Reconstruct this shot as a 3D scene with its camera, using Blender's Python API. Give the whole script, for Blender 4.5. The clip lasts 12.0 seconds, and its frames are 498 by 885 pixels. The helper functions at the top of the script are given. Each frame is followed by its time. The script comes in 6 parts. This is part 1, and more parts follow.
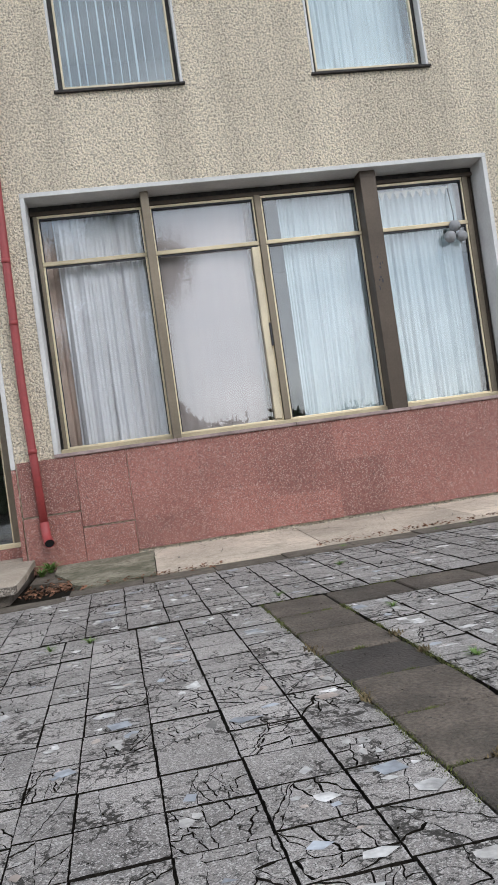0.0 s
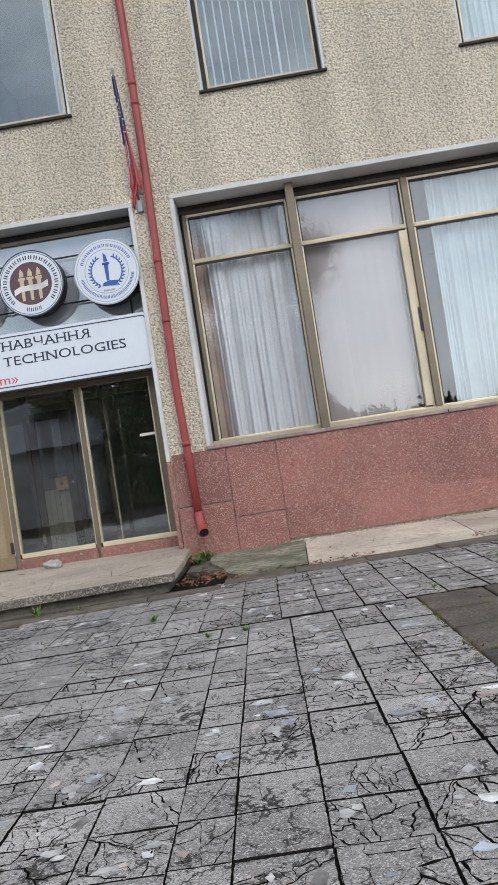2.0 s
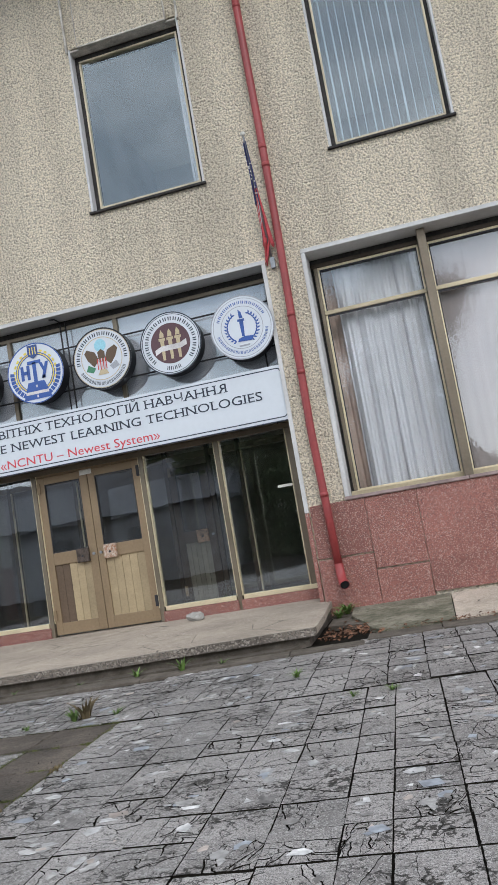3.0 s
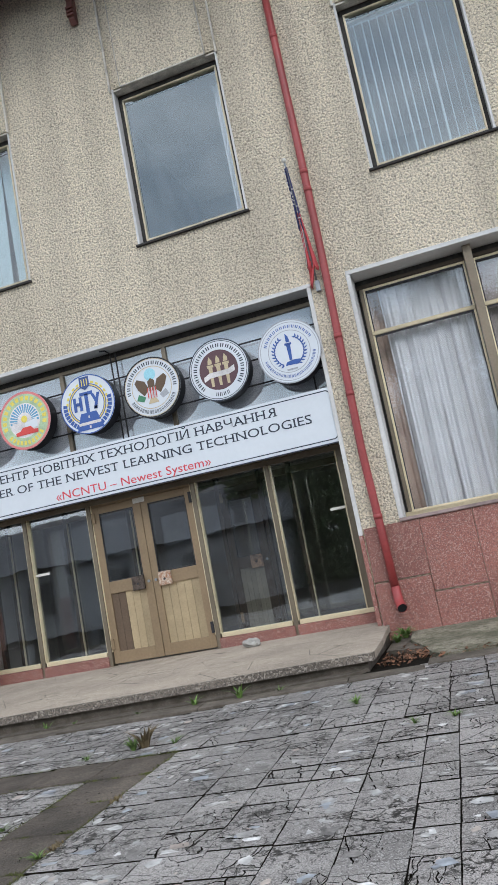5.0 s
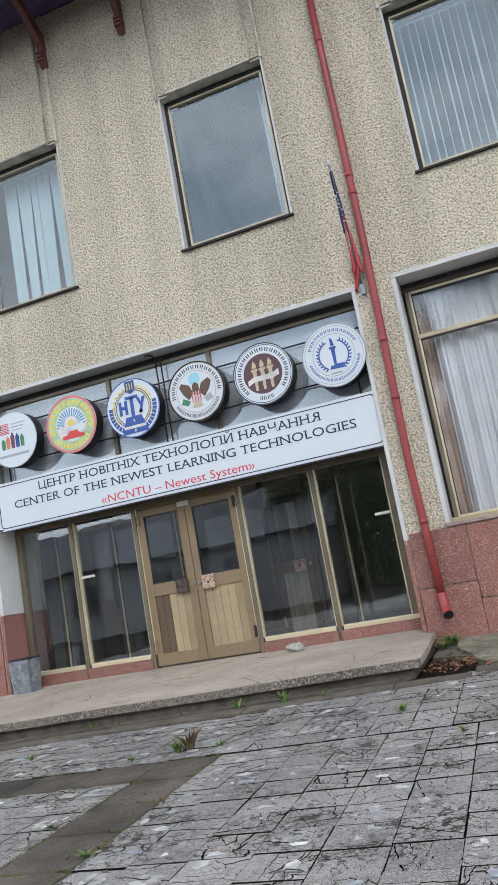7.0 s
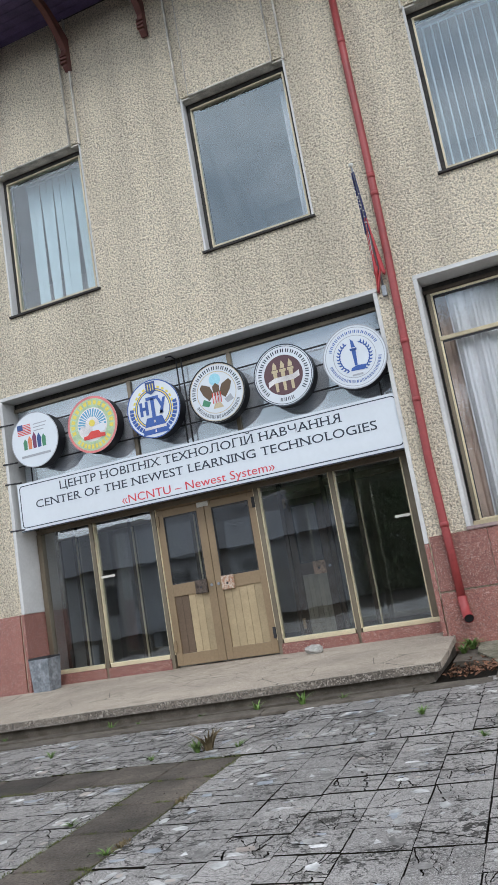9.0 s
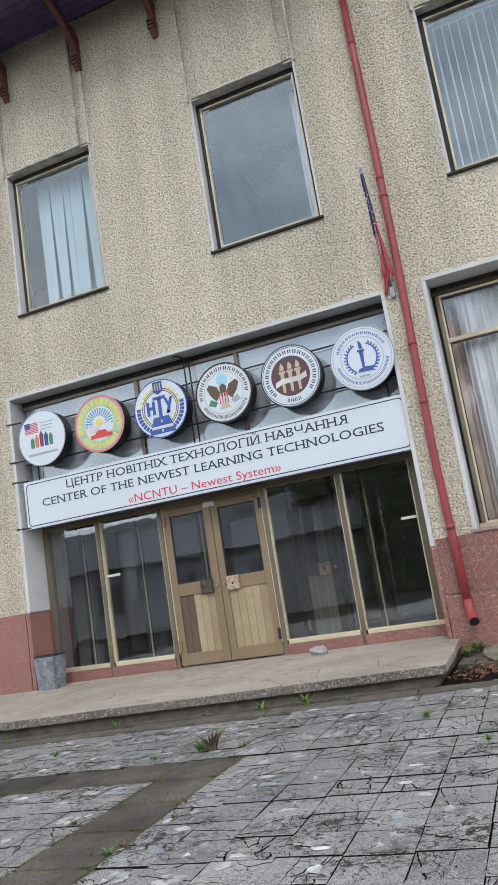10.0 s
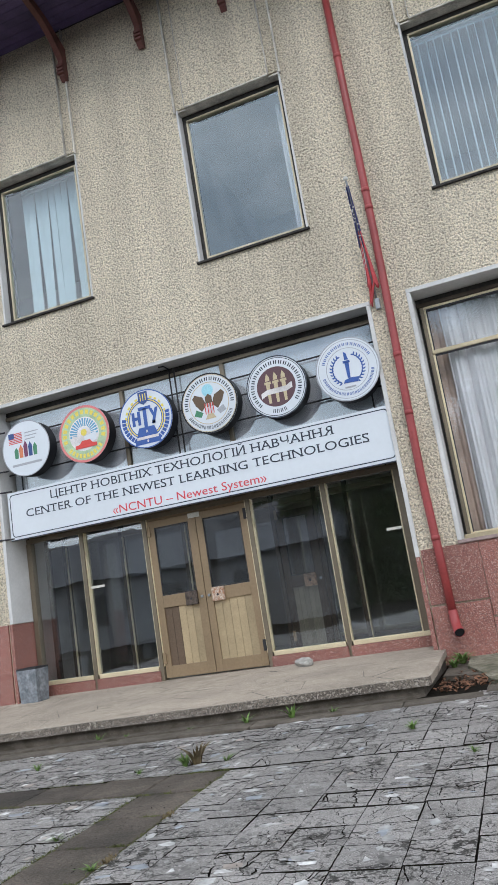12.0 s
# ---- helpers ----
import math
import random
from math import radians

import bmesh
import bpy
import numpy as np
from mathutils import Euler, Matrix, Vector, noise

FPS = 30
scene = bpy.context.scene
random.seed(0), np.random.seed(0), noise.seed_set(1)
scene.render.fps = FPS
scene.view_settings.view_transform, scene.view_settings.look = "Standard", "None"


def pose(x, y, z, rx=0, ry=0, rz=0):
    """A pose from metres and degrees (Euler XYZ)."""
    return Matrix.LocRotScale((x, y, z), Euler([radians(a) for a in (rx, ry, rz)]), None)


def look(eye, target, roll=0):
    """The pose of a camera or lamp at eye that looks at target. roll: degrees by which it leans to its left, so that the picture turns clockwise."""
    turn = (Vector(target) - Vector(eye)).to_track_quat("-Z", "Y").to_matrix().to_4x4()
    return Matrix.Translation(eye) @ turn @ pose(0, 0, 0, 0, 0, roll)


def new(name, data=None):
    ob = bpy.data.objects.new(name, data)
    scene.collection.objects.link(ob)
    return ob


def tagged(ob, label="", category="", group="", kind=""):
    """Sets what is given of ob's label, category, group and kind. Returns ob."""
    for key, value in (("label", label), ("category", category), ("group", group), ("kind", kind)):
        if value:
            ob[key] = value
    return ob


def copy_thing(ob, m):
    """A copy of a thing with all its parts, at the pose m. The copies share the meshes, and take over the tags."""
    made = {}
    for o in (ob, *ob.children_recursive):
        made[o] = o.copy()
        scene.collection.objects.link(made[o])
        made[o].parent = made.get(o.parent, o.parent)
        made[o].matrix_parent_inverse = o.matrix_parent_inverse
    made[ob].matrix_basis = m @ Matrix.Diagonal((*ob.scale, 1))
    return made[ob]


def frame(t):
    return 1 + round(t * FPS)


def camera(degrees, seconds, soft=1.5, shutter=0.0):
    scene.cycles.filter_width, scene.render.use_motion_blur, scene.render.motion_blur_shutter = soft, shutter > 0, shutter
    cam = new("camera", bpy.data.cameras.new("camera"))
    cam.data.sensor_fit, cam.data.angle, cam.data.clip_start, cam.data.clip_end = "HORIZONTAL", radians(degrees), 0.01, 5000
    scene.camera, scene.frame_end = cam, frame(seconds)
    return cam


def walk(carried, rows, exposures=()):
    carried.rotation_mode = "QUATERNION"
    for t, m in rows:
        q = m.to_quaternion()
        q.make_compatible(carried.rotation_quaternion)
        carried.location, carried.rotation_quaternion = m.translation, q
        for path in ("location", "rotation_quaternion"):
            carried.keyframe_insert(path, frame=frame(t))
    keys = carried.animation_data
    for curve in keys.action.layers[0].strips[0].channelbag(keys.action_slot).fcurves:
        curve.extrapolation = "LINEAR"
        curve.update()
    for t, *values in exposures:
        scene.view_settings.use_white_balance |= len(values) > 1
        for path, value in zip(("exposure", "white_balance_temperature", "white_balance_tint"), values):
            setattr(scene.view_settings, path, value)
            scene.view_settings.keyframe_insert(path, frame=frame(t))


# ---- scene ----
# ---- camera and walk; heights in metres over the paving ----
cam = camera(35.8, 12.0, soft=0.8)
PATH = [
    (0, (5.353, -9.538, 1.089), (5.629, -7.558, 1.12), -8.0),
    (0.5, (5.331, -9.555, 1.097), (5.454, -7.559, 1.129), -8.9),
    (1, (5.34, -9.553, 1.096), (5.441, -7.556, 1.106), -9.7),
    (1.5, (5.339, -9.531, 1.087), (5.36, -7.532, 1.115), -9.6),
    (2, (5.335, -9.529, 1.094), (5.231, -7.532, 1.154), -8.8),
    (2.5, (5.329, -9.519, 1.091), (5.119, -7.532, 1.18), -7.9),
    (3, (5.316, -9.493, 1.121), (4.891, -7.553, 1.362), -9.6),
    (3.2, (5.311, -9.478, 1.144), (4.852, -7.549, 1.405), -9.9),
    (5, (5.319, -9.481, 1.123), (4.782, -7.583, 1.448), -10.9),
    (5.5, (5.298, -9.477, 1.112), (4.748, -7.582, 1.438), -10.6),
    (6, (5.298, -9.478, 1.116), (4.723, -7.592, 1.452), -10.5),
    (6.5, (5.294, -9.482, 1.115), (4.688, -7.608, 1.464), -10.4),
    (7, (5.288, -9.485, 1.116), (4.653, -7.622, 1.473), -10.2),
    (9, (5.28, -9.493, 1.119), (4.6, -7.649, 1.487), -9.6),
    (9.5, (5.283, -9.502, 1.129), (4.595, -7.661, 1.498), -9.3),
    (10, (5.284, -9.495, 1.124), (4.588, -7.657, 1.495), -9.0),
    (10.5, (5.288, -9.492, 1.125), (4.593, -7.654, 1.496), -9.0),
    (11, (5.29, -9.491, 1.125), (4.598, -7.652, 1.502), -9.1),
    (11.5, (5.294, -9.487, 1.121), (4.613, -7.646, 1.503), -9.4),
    (12, (5.275, -9.48, 1.126), (4.62, -7.632, 1.518), -9.1),
]
walk(cam, [(t, look(eye, target, roll)) for t, eye, target, roll in PATH],
     ((0.0, 0.78, 6350, 11), (2.0, 0.78, 6300, 10.5), (2.5, 0.72, 6300, 10.5), (5.0, 0.78, 6200, 10), (12.0, 0.8, 6200, 9.5)))

# ---- world, sun, exposure ----
world = bpy.data.worlds.new("overcast_sky")
scene.world = world
world.use_nodes = True
wn, wl = world.node_tree.nodes, world.node_tree.links
wn.clear()
w_out = wn.new("ShaderNodeOutputWorld")
w_bg = wn.new("ShaderNodeBackground")
w_sky = wn.new("ShaderNodeTexSky")
w_sky.sky_type = 'NISHITA'
w_sky.sun_disc = False
w_sky.sun_elevation = radians(40)
w_sky.sun_rotation = radians(155)
w_coord = wn.new("ShaderNodeTexCoord")
w_map = wn.new("ShaderNodeMapping")
w_map.inputs["Scale"].default_value = (1.0, 1.0, 2.6)
w_noise = wn.new("ShaderNodeTexNoise")
w_noise.inputs["Scale"].default_value = 2.6
w_noise.inputs["Detail"].default_value = 7
w_noise.inputs["Roughness"].default_value = 0.55
w_ramp = wn.new("ShaderNodeValToRGB")
w_ramp.color_ramp.elements[0].position, w_ramp.color_ramp.elements[0].color = 0.33, (3.6, 4.1, 4.7, 1)
w_ramp.color_ramp.elements[1].position, w_ramp.color_ramp.elements[1].color = 0.68, (9.6, 9.6, 9.7, 1)
w_mix = wn.new("ShaderNodeMix")
w_mix.data_type = 'RGBA'
w_mix.inputs[0].default_value = 0.88
wl.new(w_coord.outputs["Generated"], w_map.inputs["Vector"])
wl.new(w_map.outputs[0], w_noise.inputs["Vector"])
wl.new(w_noise.outputs["Fac"], w_ramp.inputs[0])
wl.new(w_sky.outputs[0], w_mix.inputs[6])
wl.new(w_ramp.outputs[0], w_mix.inputs[7])
wl.new(w_mix.outputs[2], w_bg.inputs[0])
w_bg.inputs[1].default_value = 0.146
wl.new(w_bg.outputs[0], w_out.inputs[0])

sun_data = bpy.data.lights.new("sun", 'SUN')
sun_data.energy = 0.55
sun_data.angle = radians(18)
sun_data.color = (1.0, 0.96, 0.9)
sun = new("sun", sun_data)
sun.matrix_world = look((14, -22, 20), (4, 0, 0))


# ---- materials ----
def mat(name, color, rough=0.7, metal=0.0, var=0.25, scale=3.0, fine=60.0, fine_var=0.15, bump=0.0, bump_scale=120.0,
        second=None, island=0.0, obrand=0.0, bump_dist=0.01, spec=0.4):
    """Principled surface: a base colour, large stains, fine grain, and relief."""
    m = bpy.data.materials.new(name)
    m.use_nodes = True
    n, l = m.node_tree.nodes, m.node_tree.links
    b = n["Principled BSDF"]
    b.inputs["Roughness"].default_value = rough
    b.inputs["Metallic"].default_value = metal
    b.inputs["Specular IOR Level"].default_value = spec
    tc = n.new("ShaderNodeTexCoord")
    geo = n.new("ShaderNodeNewGeometry")
    big = n.new("ShaderNodeTexNoise")
    big.inputs["Scale"].default_value = scale
    big.inputs["Detail"].default_value = 6
    small = n.new("ShaderNodeTexNoise")
    small.inputs["Scale"].default_value = fine
    small.inputs["Detail"].default_value = 4
    l.new(geo.outputs["Position"], big.inputs["Vector"])
    l.new(geo.outputs["Position"], small.inputs["Vector"])
    a = color
    c2 = second or tuple(max(0.0, v * (1 - 1.6 * var)) for v in color)
    mix = n.new("ShaderNodeMix")
    mix.data_type = 'RGBA'
    mix.inputs[6].default_value = (*c2, 1)
    mix.inputs[7].default_value = (*a, 1)
    r1 = n.new("ShaderNodeMapRange")
    r1.inputs[1].default_value, r1.inputs[2].default_value = 0.32, 0.62
    l.new(big.outputs["Fac"], r1.inputs[0])
    l.new(r1.outputs[0], mix.inputs[0])
    gain = n.new("ShaderNodeMapRange")
    gain.inputs[1].default_value, gain.inputs[2].default_value = 0.25, 0.75
    gain.inputs[3].default_value, gain.inputs[4].default_value = 1 - fine_var, 1 + fine_var
    l.new(small.outputs["Fac"], gain.inputs[0])
    hsv = n.new("ShaderNodeHueSaturation")
    l.new(mix.outputs[2], hsv.inputs["Color"])
    value = gain.outputs[0]
    for amount, socket in ((island, geo.outputs["Random Per Island"]), (obrand, n.new("ShaderNodeObjectInfo").outputs["Random"])):
        if amount:
            r = n.new("ShaderNodeMapRange")
            r.inputs[3].default_value, r.inputs[4].default_value = 1 - amount, 1 + amount
            l.new(socket, r.inputs[0])
            mul = n.new("ShaderNodeMath")
            mul.operation = 'MULTIPLY'
            l.new(value, mul.inputs[0])
            l.new(r.outputs[0], mul.inputs[1])
            value = mul.outputs[0]
    l.new(value, hsv.inputs["Value"])
    l.new(hsv.outputs[0], b.inputs["Base Color"])
    if bump:
        bn = n.new("ShaderNodeTexNoise")
        bn.inputs["Scale"].default_value = bump_scale
        bn.inputs["Detail"].default_value = 5
        l.new(geo.outputs["Position"], bn.inputs["Vector"])
        bp = n.new("ShaderNodeBump")
        bp.inputs["Strength"].default_value = bump
        bp.inputs["Distance"].default_value = bump_dist
        l.new(bn.outputs["Fac"], bp.inputs["Height"])
        l.new(bp.outputs[0], b.inputs["Normal"])
    return m


def stucco_material():
    """Roughcast render: lumps of 1 to 3 cm, beige, with rain streaks."""
    m = mat("roughcast", (0.745, 0.665, 0.525), 0.92, var=0.06, scale=0.55, fine=24, fine_var=0.07, spec=0.2)
    n, l = m.node_tree.nodes, m.node_tree.links
    geo = n.new("ShaderNodeNewGeometry")
    nz = n.new("ShaderNodeTexNoise")
    nz.inputs["Scale"].default_value = 36
    nz.inputs["Detail"].default_value = 4
    nz.inputs["Roughness"].default_value = 0.6
    vo = n.new("ShaderNodeTexVoronoi")
    vo.inputs["Scale"].default_value = 38
    l.new(geo.outputs["Position"], nz.inputs["Vector"])
    l.new(geo.outputs["Position"], vo.inputs["Vector"])
    add = n.new("ShaderNodeMath")
    add.operation = 'SUBTRACT'
    l.new(nz.outputs["Fac"], add.inputs[0])
    soft = n.new("ShaderNodeMath")
    soft.operation = 'MULTIPLY'
    soft.inputs[1].default_value = 0.22
    l.new(vo.outputs["Distance"], soft.inputs[0])
    l.new(soft.outputs[0], add.inputs[1])
    bp = n.new("ShaderNodeBump")
    bp.inputs["Strength"].default_value = 1.0
    bp.inputs["Distance"].default_value = 0.06
    l.new(add.outputs[0], bp.inputs["Height"])
    l.new(bp.outputs[0], n["Principled BSDF"].inputs["Normal"])
    # crevice shade painted in: pits darkened and crests lightened by the bump height
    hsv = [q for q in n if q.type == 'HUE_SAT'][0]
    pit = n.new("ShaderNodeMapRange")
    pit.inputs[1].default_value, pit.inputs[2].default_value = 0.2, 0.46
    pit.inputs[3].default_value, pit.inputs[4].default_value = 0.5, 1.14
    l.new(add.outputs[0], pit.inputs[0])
    # rain streaks run down the wall
    mp = n.new("ShaderNodeMapping")
    mp.inputs["Scale"].default_value = (1.6, 1.0, 0.06)
    st = n.new("ShaderNodeTexNoise")
    st.inputs["Scale"].default_value = 1.4
    st.inputs["Detail"].default_value = 5
    l.new(geo.outputs["Position"], mp.inputs["Vector"])
    l.new(mp.outputs[0], st.inputs["Vector"])
    sr = n.new("ShaderNodeMapRange")
    sr.inputs[1].default_value, sr.inputs[2].default_value = 0.35, 0.62
    sr.inputs[3].default_value, sr.inputs[4].default_value = 0.88, 1.06
    l.new(st.outputs["Fac"], sr.inputs[0])
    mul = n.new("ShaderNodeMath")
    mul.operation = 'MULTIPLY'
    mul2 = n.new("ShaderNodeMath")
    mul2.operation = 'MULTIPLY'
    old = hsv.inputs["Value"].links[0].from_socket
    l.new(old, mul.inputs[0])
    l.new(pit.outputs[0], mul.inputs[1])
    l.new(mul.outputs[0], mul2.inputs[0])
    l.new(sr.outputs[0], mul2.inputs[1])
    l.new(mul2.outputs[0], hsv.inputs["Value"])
    return m


def speckled(name, base, light, dark, scale=160.0, rough=0.5, amount=0.12, bump=0.15, var=0.22):
    """Stone or terrazzo: a ground colour with light and dark grains of their own size."""
    m = mat(name, base, rough, var=var, scale=1.3, fine=90, fine_var=0.22, obrand=0.2, island=0.12, bump=bump, bump_scale=220, bump_dist=0.004)
    n, l = m.node_tree.nodes, m.node_tree.links
    geo = n.new("ShaderNodeNewGeometry")
    src = [q for q in n if q.type == 'HUE_SAT'][0].outputs[0]
    for colour, cut, k in ((light, 1 - amount, 1.0), (dark, 1 - amount * 1.3, 1.7)):
        vo = n.new("ShaderNodeTexVoronoi")
        vo.inputs["Scale"].default_value = scale * k
        l.new(geo.outputs["Position"], vo.inputs["Vector"])
        sep = n.new("ShaderNodeSeparateColor")
        l.new(vo.outputs["Color"], sep.inputs[0])
        gt = n.new("ShaderNodeMath")
        gt.operation = 'GREATER_THAN'
        gt.inputs[1].default_value = cut
        l.new(sep.outputs[0], gt.inputs[0])
        half = n.new("ShaderNodeMath")
        half.operation = 'MULTIPLY'
        half.inputs[1].default_value = 0.75
        l.new(gt.outputs[0], half.inputs[0])
        mx = n.new("ShaderNodeMix")
        mx.data_type = 'RGBA'
        l.new(half.outputs[0], mx.inputs[0])
        l.new(src, mx.inputs[6])
        mx.inputs[7].default_value = (*colour, 1)
        src = mx.outputs[2]
    l.new(src, n["Principled BSDF"].inputs["Base Color"])
    return m


def glass_material(name, tint=(0.86, 0.92, 0.95), base=0.09, gain=0.9):
    m = bpy.data.materials.new(name)
    m.use_nodes = True
    n, l = m.node_tree.nodes, m.node_tree.links
    n.clear()
    out = n.new("ShaderNodeOutputMaterial")
    tr = n.new("ShaderNodeBsdfTransparent")
    tr.inputs[0].default_value = (*tint, 1)
    gl = n.new("ShaderNodeBsdfGlossy")
    gl.inputs["Roughness"].default_value = 0.0
    gl.inputs["Color"].default_value = (0.95, 0.98, 1.0, 1)
    lw = n.new("ShaderNodeLayerWeight")
    lw.inputs[0].default_value = 0.5
    fr = n.new("ShaderNodeMath")
    fr.operation = 'POWER'
    fr.inputs[1].default_value = 4.0
    l.new(lw.outputs["Facing"], fr.inputs[0])
    ma = n.new("ShaderNodeMath")
    ma.operation = 'MULTIPLY_ADD'
    ma.use_clamp = True
    ma.inputs[1].default_value, ma.inputs[2].default_value = gain, base
    l.new(fr.outputs[0], ma.inputs[0])
    geo = n.new("ShaderNodeNewGeometry")
    wav = n.new("ShaderNodeTexNoise")
    wav.inputs["Scale"].default_value = 1.3
    l.new(geo.outputs["Position"], wav.inputs["Vector"])
    bp = n.new("ShaderNodeBump")
    bp.inputs["Strength"].default_value = 0.06
    bp.inputs["Distance"].default_value = 0.05
    l.new(wav.outputs["Fac"], bp.inputs["Height"])
    l.new(bp.outputs[0], gl.inputs["Normal"])
    mx = n.new("ShaderNodeMixShader")
    l.new(ma.outputs[0], mx.inputs[0])
    l.new(tr.outputs[0], mx.inputs[1])
    l.new(gl.outputs[0], mx.inputs[2])
    l.new(mx.outputs[0], out.inputs[0])
    return m


M = {}
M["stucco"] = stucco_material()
M["granite"] = speckled("red_granite", (0.295, 0.118, 0.094), (0.54, 0.37, 0.32), (0.065, 0.036, 0.034), 112, 0.5, 0.2, 0.7, 0.12)
M["granite_edge"] = mat("granite_edge", (0.33, 0.25, 0.235), 0.6, var=0.25, scale=6)
M["white_paint"] = mat("white_paint", (0.59, 0.59, 0.58), 0.65, var=0.12, scale=1.5, fine=30, fine_var=0.06, bump=0.15, bump_scale=60)
M["edge_render"] = mat("smooth_edge_render", (0.6, 0.57, 0.51), 0.85, var=0.3, scale=5, fine=40, fine_var=0.15)
M["brass"] = mat("anodised_brass", (0.5, 0.43, 0.29), 0.36, 0.45, var=0.15, scale=2.0, fine=40, fine_var=0.1)
M["bronze"] = mat("bronze_aluminium", (0.215, 0.18, 0.132), 0.42, 0.45, var=0.15, scale=2.0, fine=40, fine_var=0.1)
M["dark_bronze"] = mat("dark_bronze", (0.085, 0.066, 0.05), 0.45, 0.4, var=0.2, scale=2.0, fine=40, fine_var=0.12)
M["door_metal"] = mat("door_metal", (0.3, 0.22, 0.135), 0.45, 0.35, var=0.1, scale=2.0, fine=30, fine_var=0.08)
M["door_panel"] = mat("door_panel", (0.42, 0.33, 0.2), 0.55, 0.1, var=0.12, scale=3, fine=50, fine_var=0.1, obrand=0.14)
M["door_dark"] = mat("dark_door_panel", (0.13, 0.09, 0.06), 0.55, 0.1, var=0.12, scale=3)
M["door_grey"] = mat("greyed_door_plank", (0.26, 0.24, 0.19), 0.6, 0.1, var=0.15, scale=3, obrand=0.2)
M["tarred"] = mat("tarred_frame", (0.035, 0.032, 0.03), 0.7, var=0.3, scale=9, fine=30, fine_var=0.5, bump=0.5, bump_scale=40)
M["cream"] = mat("cream_frame", (0.62, 0.545, 0.39), 0.45, 0.2, var=0.15, scale=3, fine=60, fine_var=0.1)
M["glass"] = glass_material("window_glass", (0.95, 0.97, 0.98), base=0.095, gain=0.9)
[q for q in M["glass"].node_tree.nodes if q.type == 'BSDF_GLOSSY'][0].inputs["Color"].default_value = (0.86, 0.96, 1.0, 1)
M["glass_dark"] = glass_material("entrance_glass", (0.97, 0.985, 0.99), base=0.13, gain=0.9)
M["glass_clear"] = glass_material("clear_glass", (0.9, 0.95, 0.97), base=0.06, gain=0.9)
M["glass_bay"] = glass_material("bay_glass", (0.96, 0.98, 0.985), base=0.085, gain=0.9)
M["curtain"] = mat("net_curtain", (0.74, 0.72, 0.735), 0.9, var=0.06, scale=2, fine=120, fine_var=0.05, spec=0.1)
M["curtain_cool"] = mat("cool_net_curtain", (0.49, 0.555, 0.58), 0.9, var=0.06, scale=2, fine=120, fine_var=0.05, spec=0.1)
M["curtain_pink"] = mat("blind_cloth", (0.4, 0.34, 0.33), 0.9, var=0.06, scale=2, fine=120, fine_var=0.05, spec=0.1)
M["curtain_blue"] = mat("bluish_net", (0.53, 0.6, 0.61), 0.9, var=0.06, scale=2, fine=120, fine_var=0.05, spec=0.1)
M["cloth_brown"] = mat("brown_cloth", (0.6, 0.45, 0.38), 0.9)
M["blind"] = mat("vertical_blind", (0.5, 0.57, 0.58), 0.8, var=0.05)
M["room"] = mat("room_plaster", (0.45, 0.43, 0.4), 0.9, var=0.15, scale=1.0)
M["room_dark"] = mat("hall_panelling", (0.54, 0.47, 0.4), 0.7, var=0.2, scale=1.5)
M["hall_floor"] = speckled("hall_terrazzo", (0.28, 0.27, 0.25), (0.3, 0.28, 0.26), (0.06, 0.06, 0.06), 60, 0.4)
M["pipe_red"] = mat("red_painted_steel", (0.29, 0.045, 0.045), 0.45, 0.0, var=0.2, scale=2.0, fine=25, fine_var=0.1, spec=0.5)
# purple lens-flare haze over the eave is mixed into the board colour
M["eave_wood"] = mat("flare_tinted_boards", (0.115, 0.085, 0.19), 0.7, var=0.25, scale=3, fine=60, fine_var=0.2, obrand=0.2)
M["corbel_wood"] = mat("corbel_wood", (0.15, 0.06, 0.05), 0.6, var=0.25, scale=4, fine=60, fine_var=0.15)
M["roof"] = mat("roof_sheet", (0.04, 0.035, 0.036), 0.5, 0.2)
M["concrete"] = speckled("weathered_concrete", (0.56, 0.475, 0.385), (0.64, 0.57, 0.49), (0.2, 0.17, 0.13), 150, 0.9, 0.1, 0.7)
M["aggregate"] = speckled("bare_aggregate", (0.2, 0.17, 0.14), (0.4, 0.36, 0.31), (0.04, 0.035, 0.03), 75, 0.95, 0.25, 1.0)
# dark with moss and age, and darker still for the shade on the riser
M["old_concrete"] = speckled("mossy_shaded_concrete", (0.13, 0.108, 0.088), (0.21, 0.185, 0.155), (0.09, 0.09, 0.07), 240, 0.95, 0.12, 0.5)
M["mossy"] = speckled("mossy_apron", (0.34, 0.31, 0.24), (0.42, 0.39, 0.32), (0.12, 0.13, 0.07), 240, 0.95, 0.12, 0.5)
M["slab_damp"] = mat("damp_dark_slab", (0.05, 0.043, 0.038), 0.6, var=0.35, scale=4, fine=70, fine_var=0.5, bump=1.0, bump_scale=70, obrand=0.3)
M["slab"] = mat("dark_slab", (0.1, 0.082, 0.066), 0.85, var=0.32, scale=3.4, fine=70, fine_var=0.5, bump=1.0, bump_scale=60, obrand=0.4, bump_dist=0.02)
M["tile"] = speckled("mosaic_tile", (0.325, 0.305, 0.29), (0.46, 0.445, 0.43), (0.06, 0.058, 0.055), 165, 0.6, 0.22, 1.0)


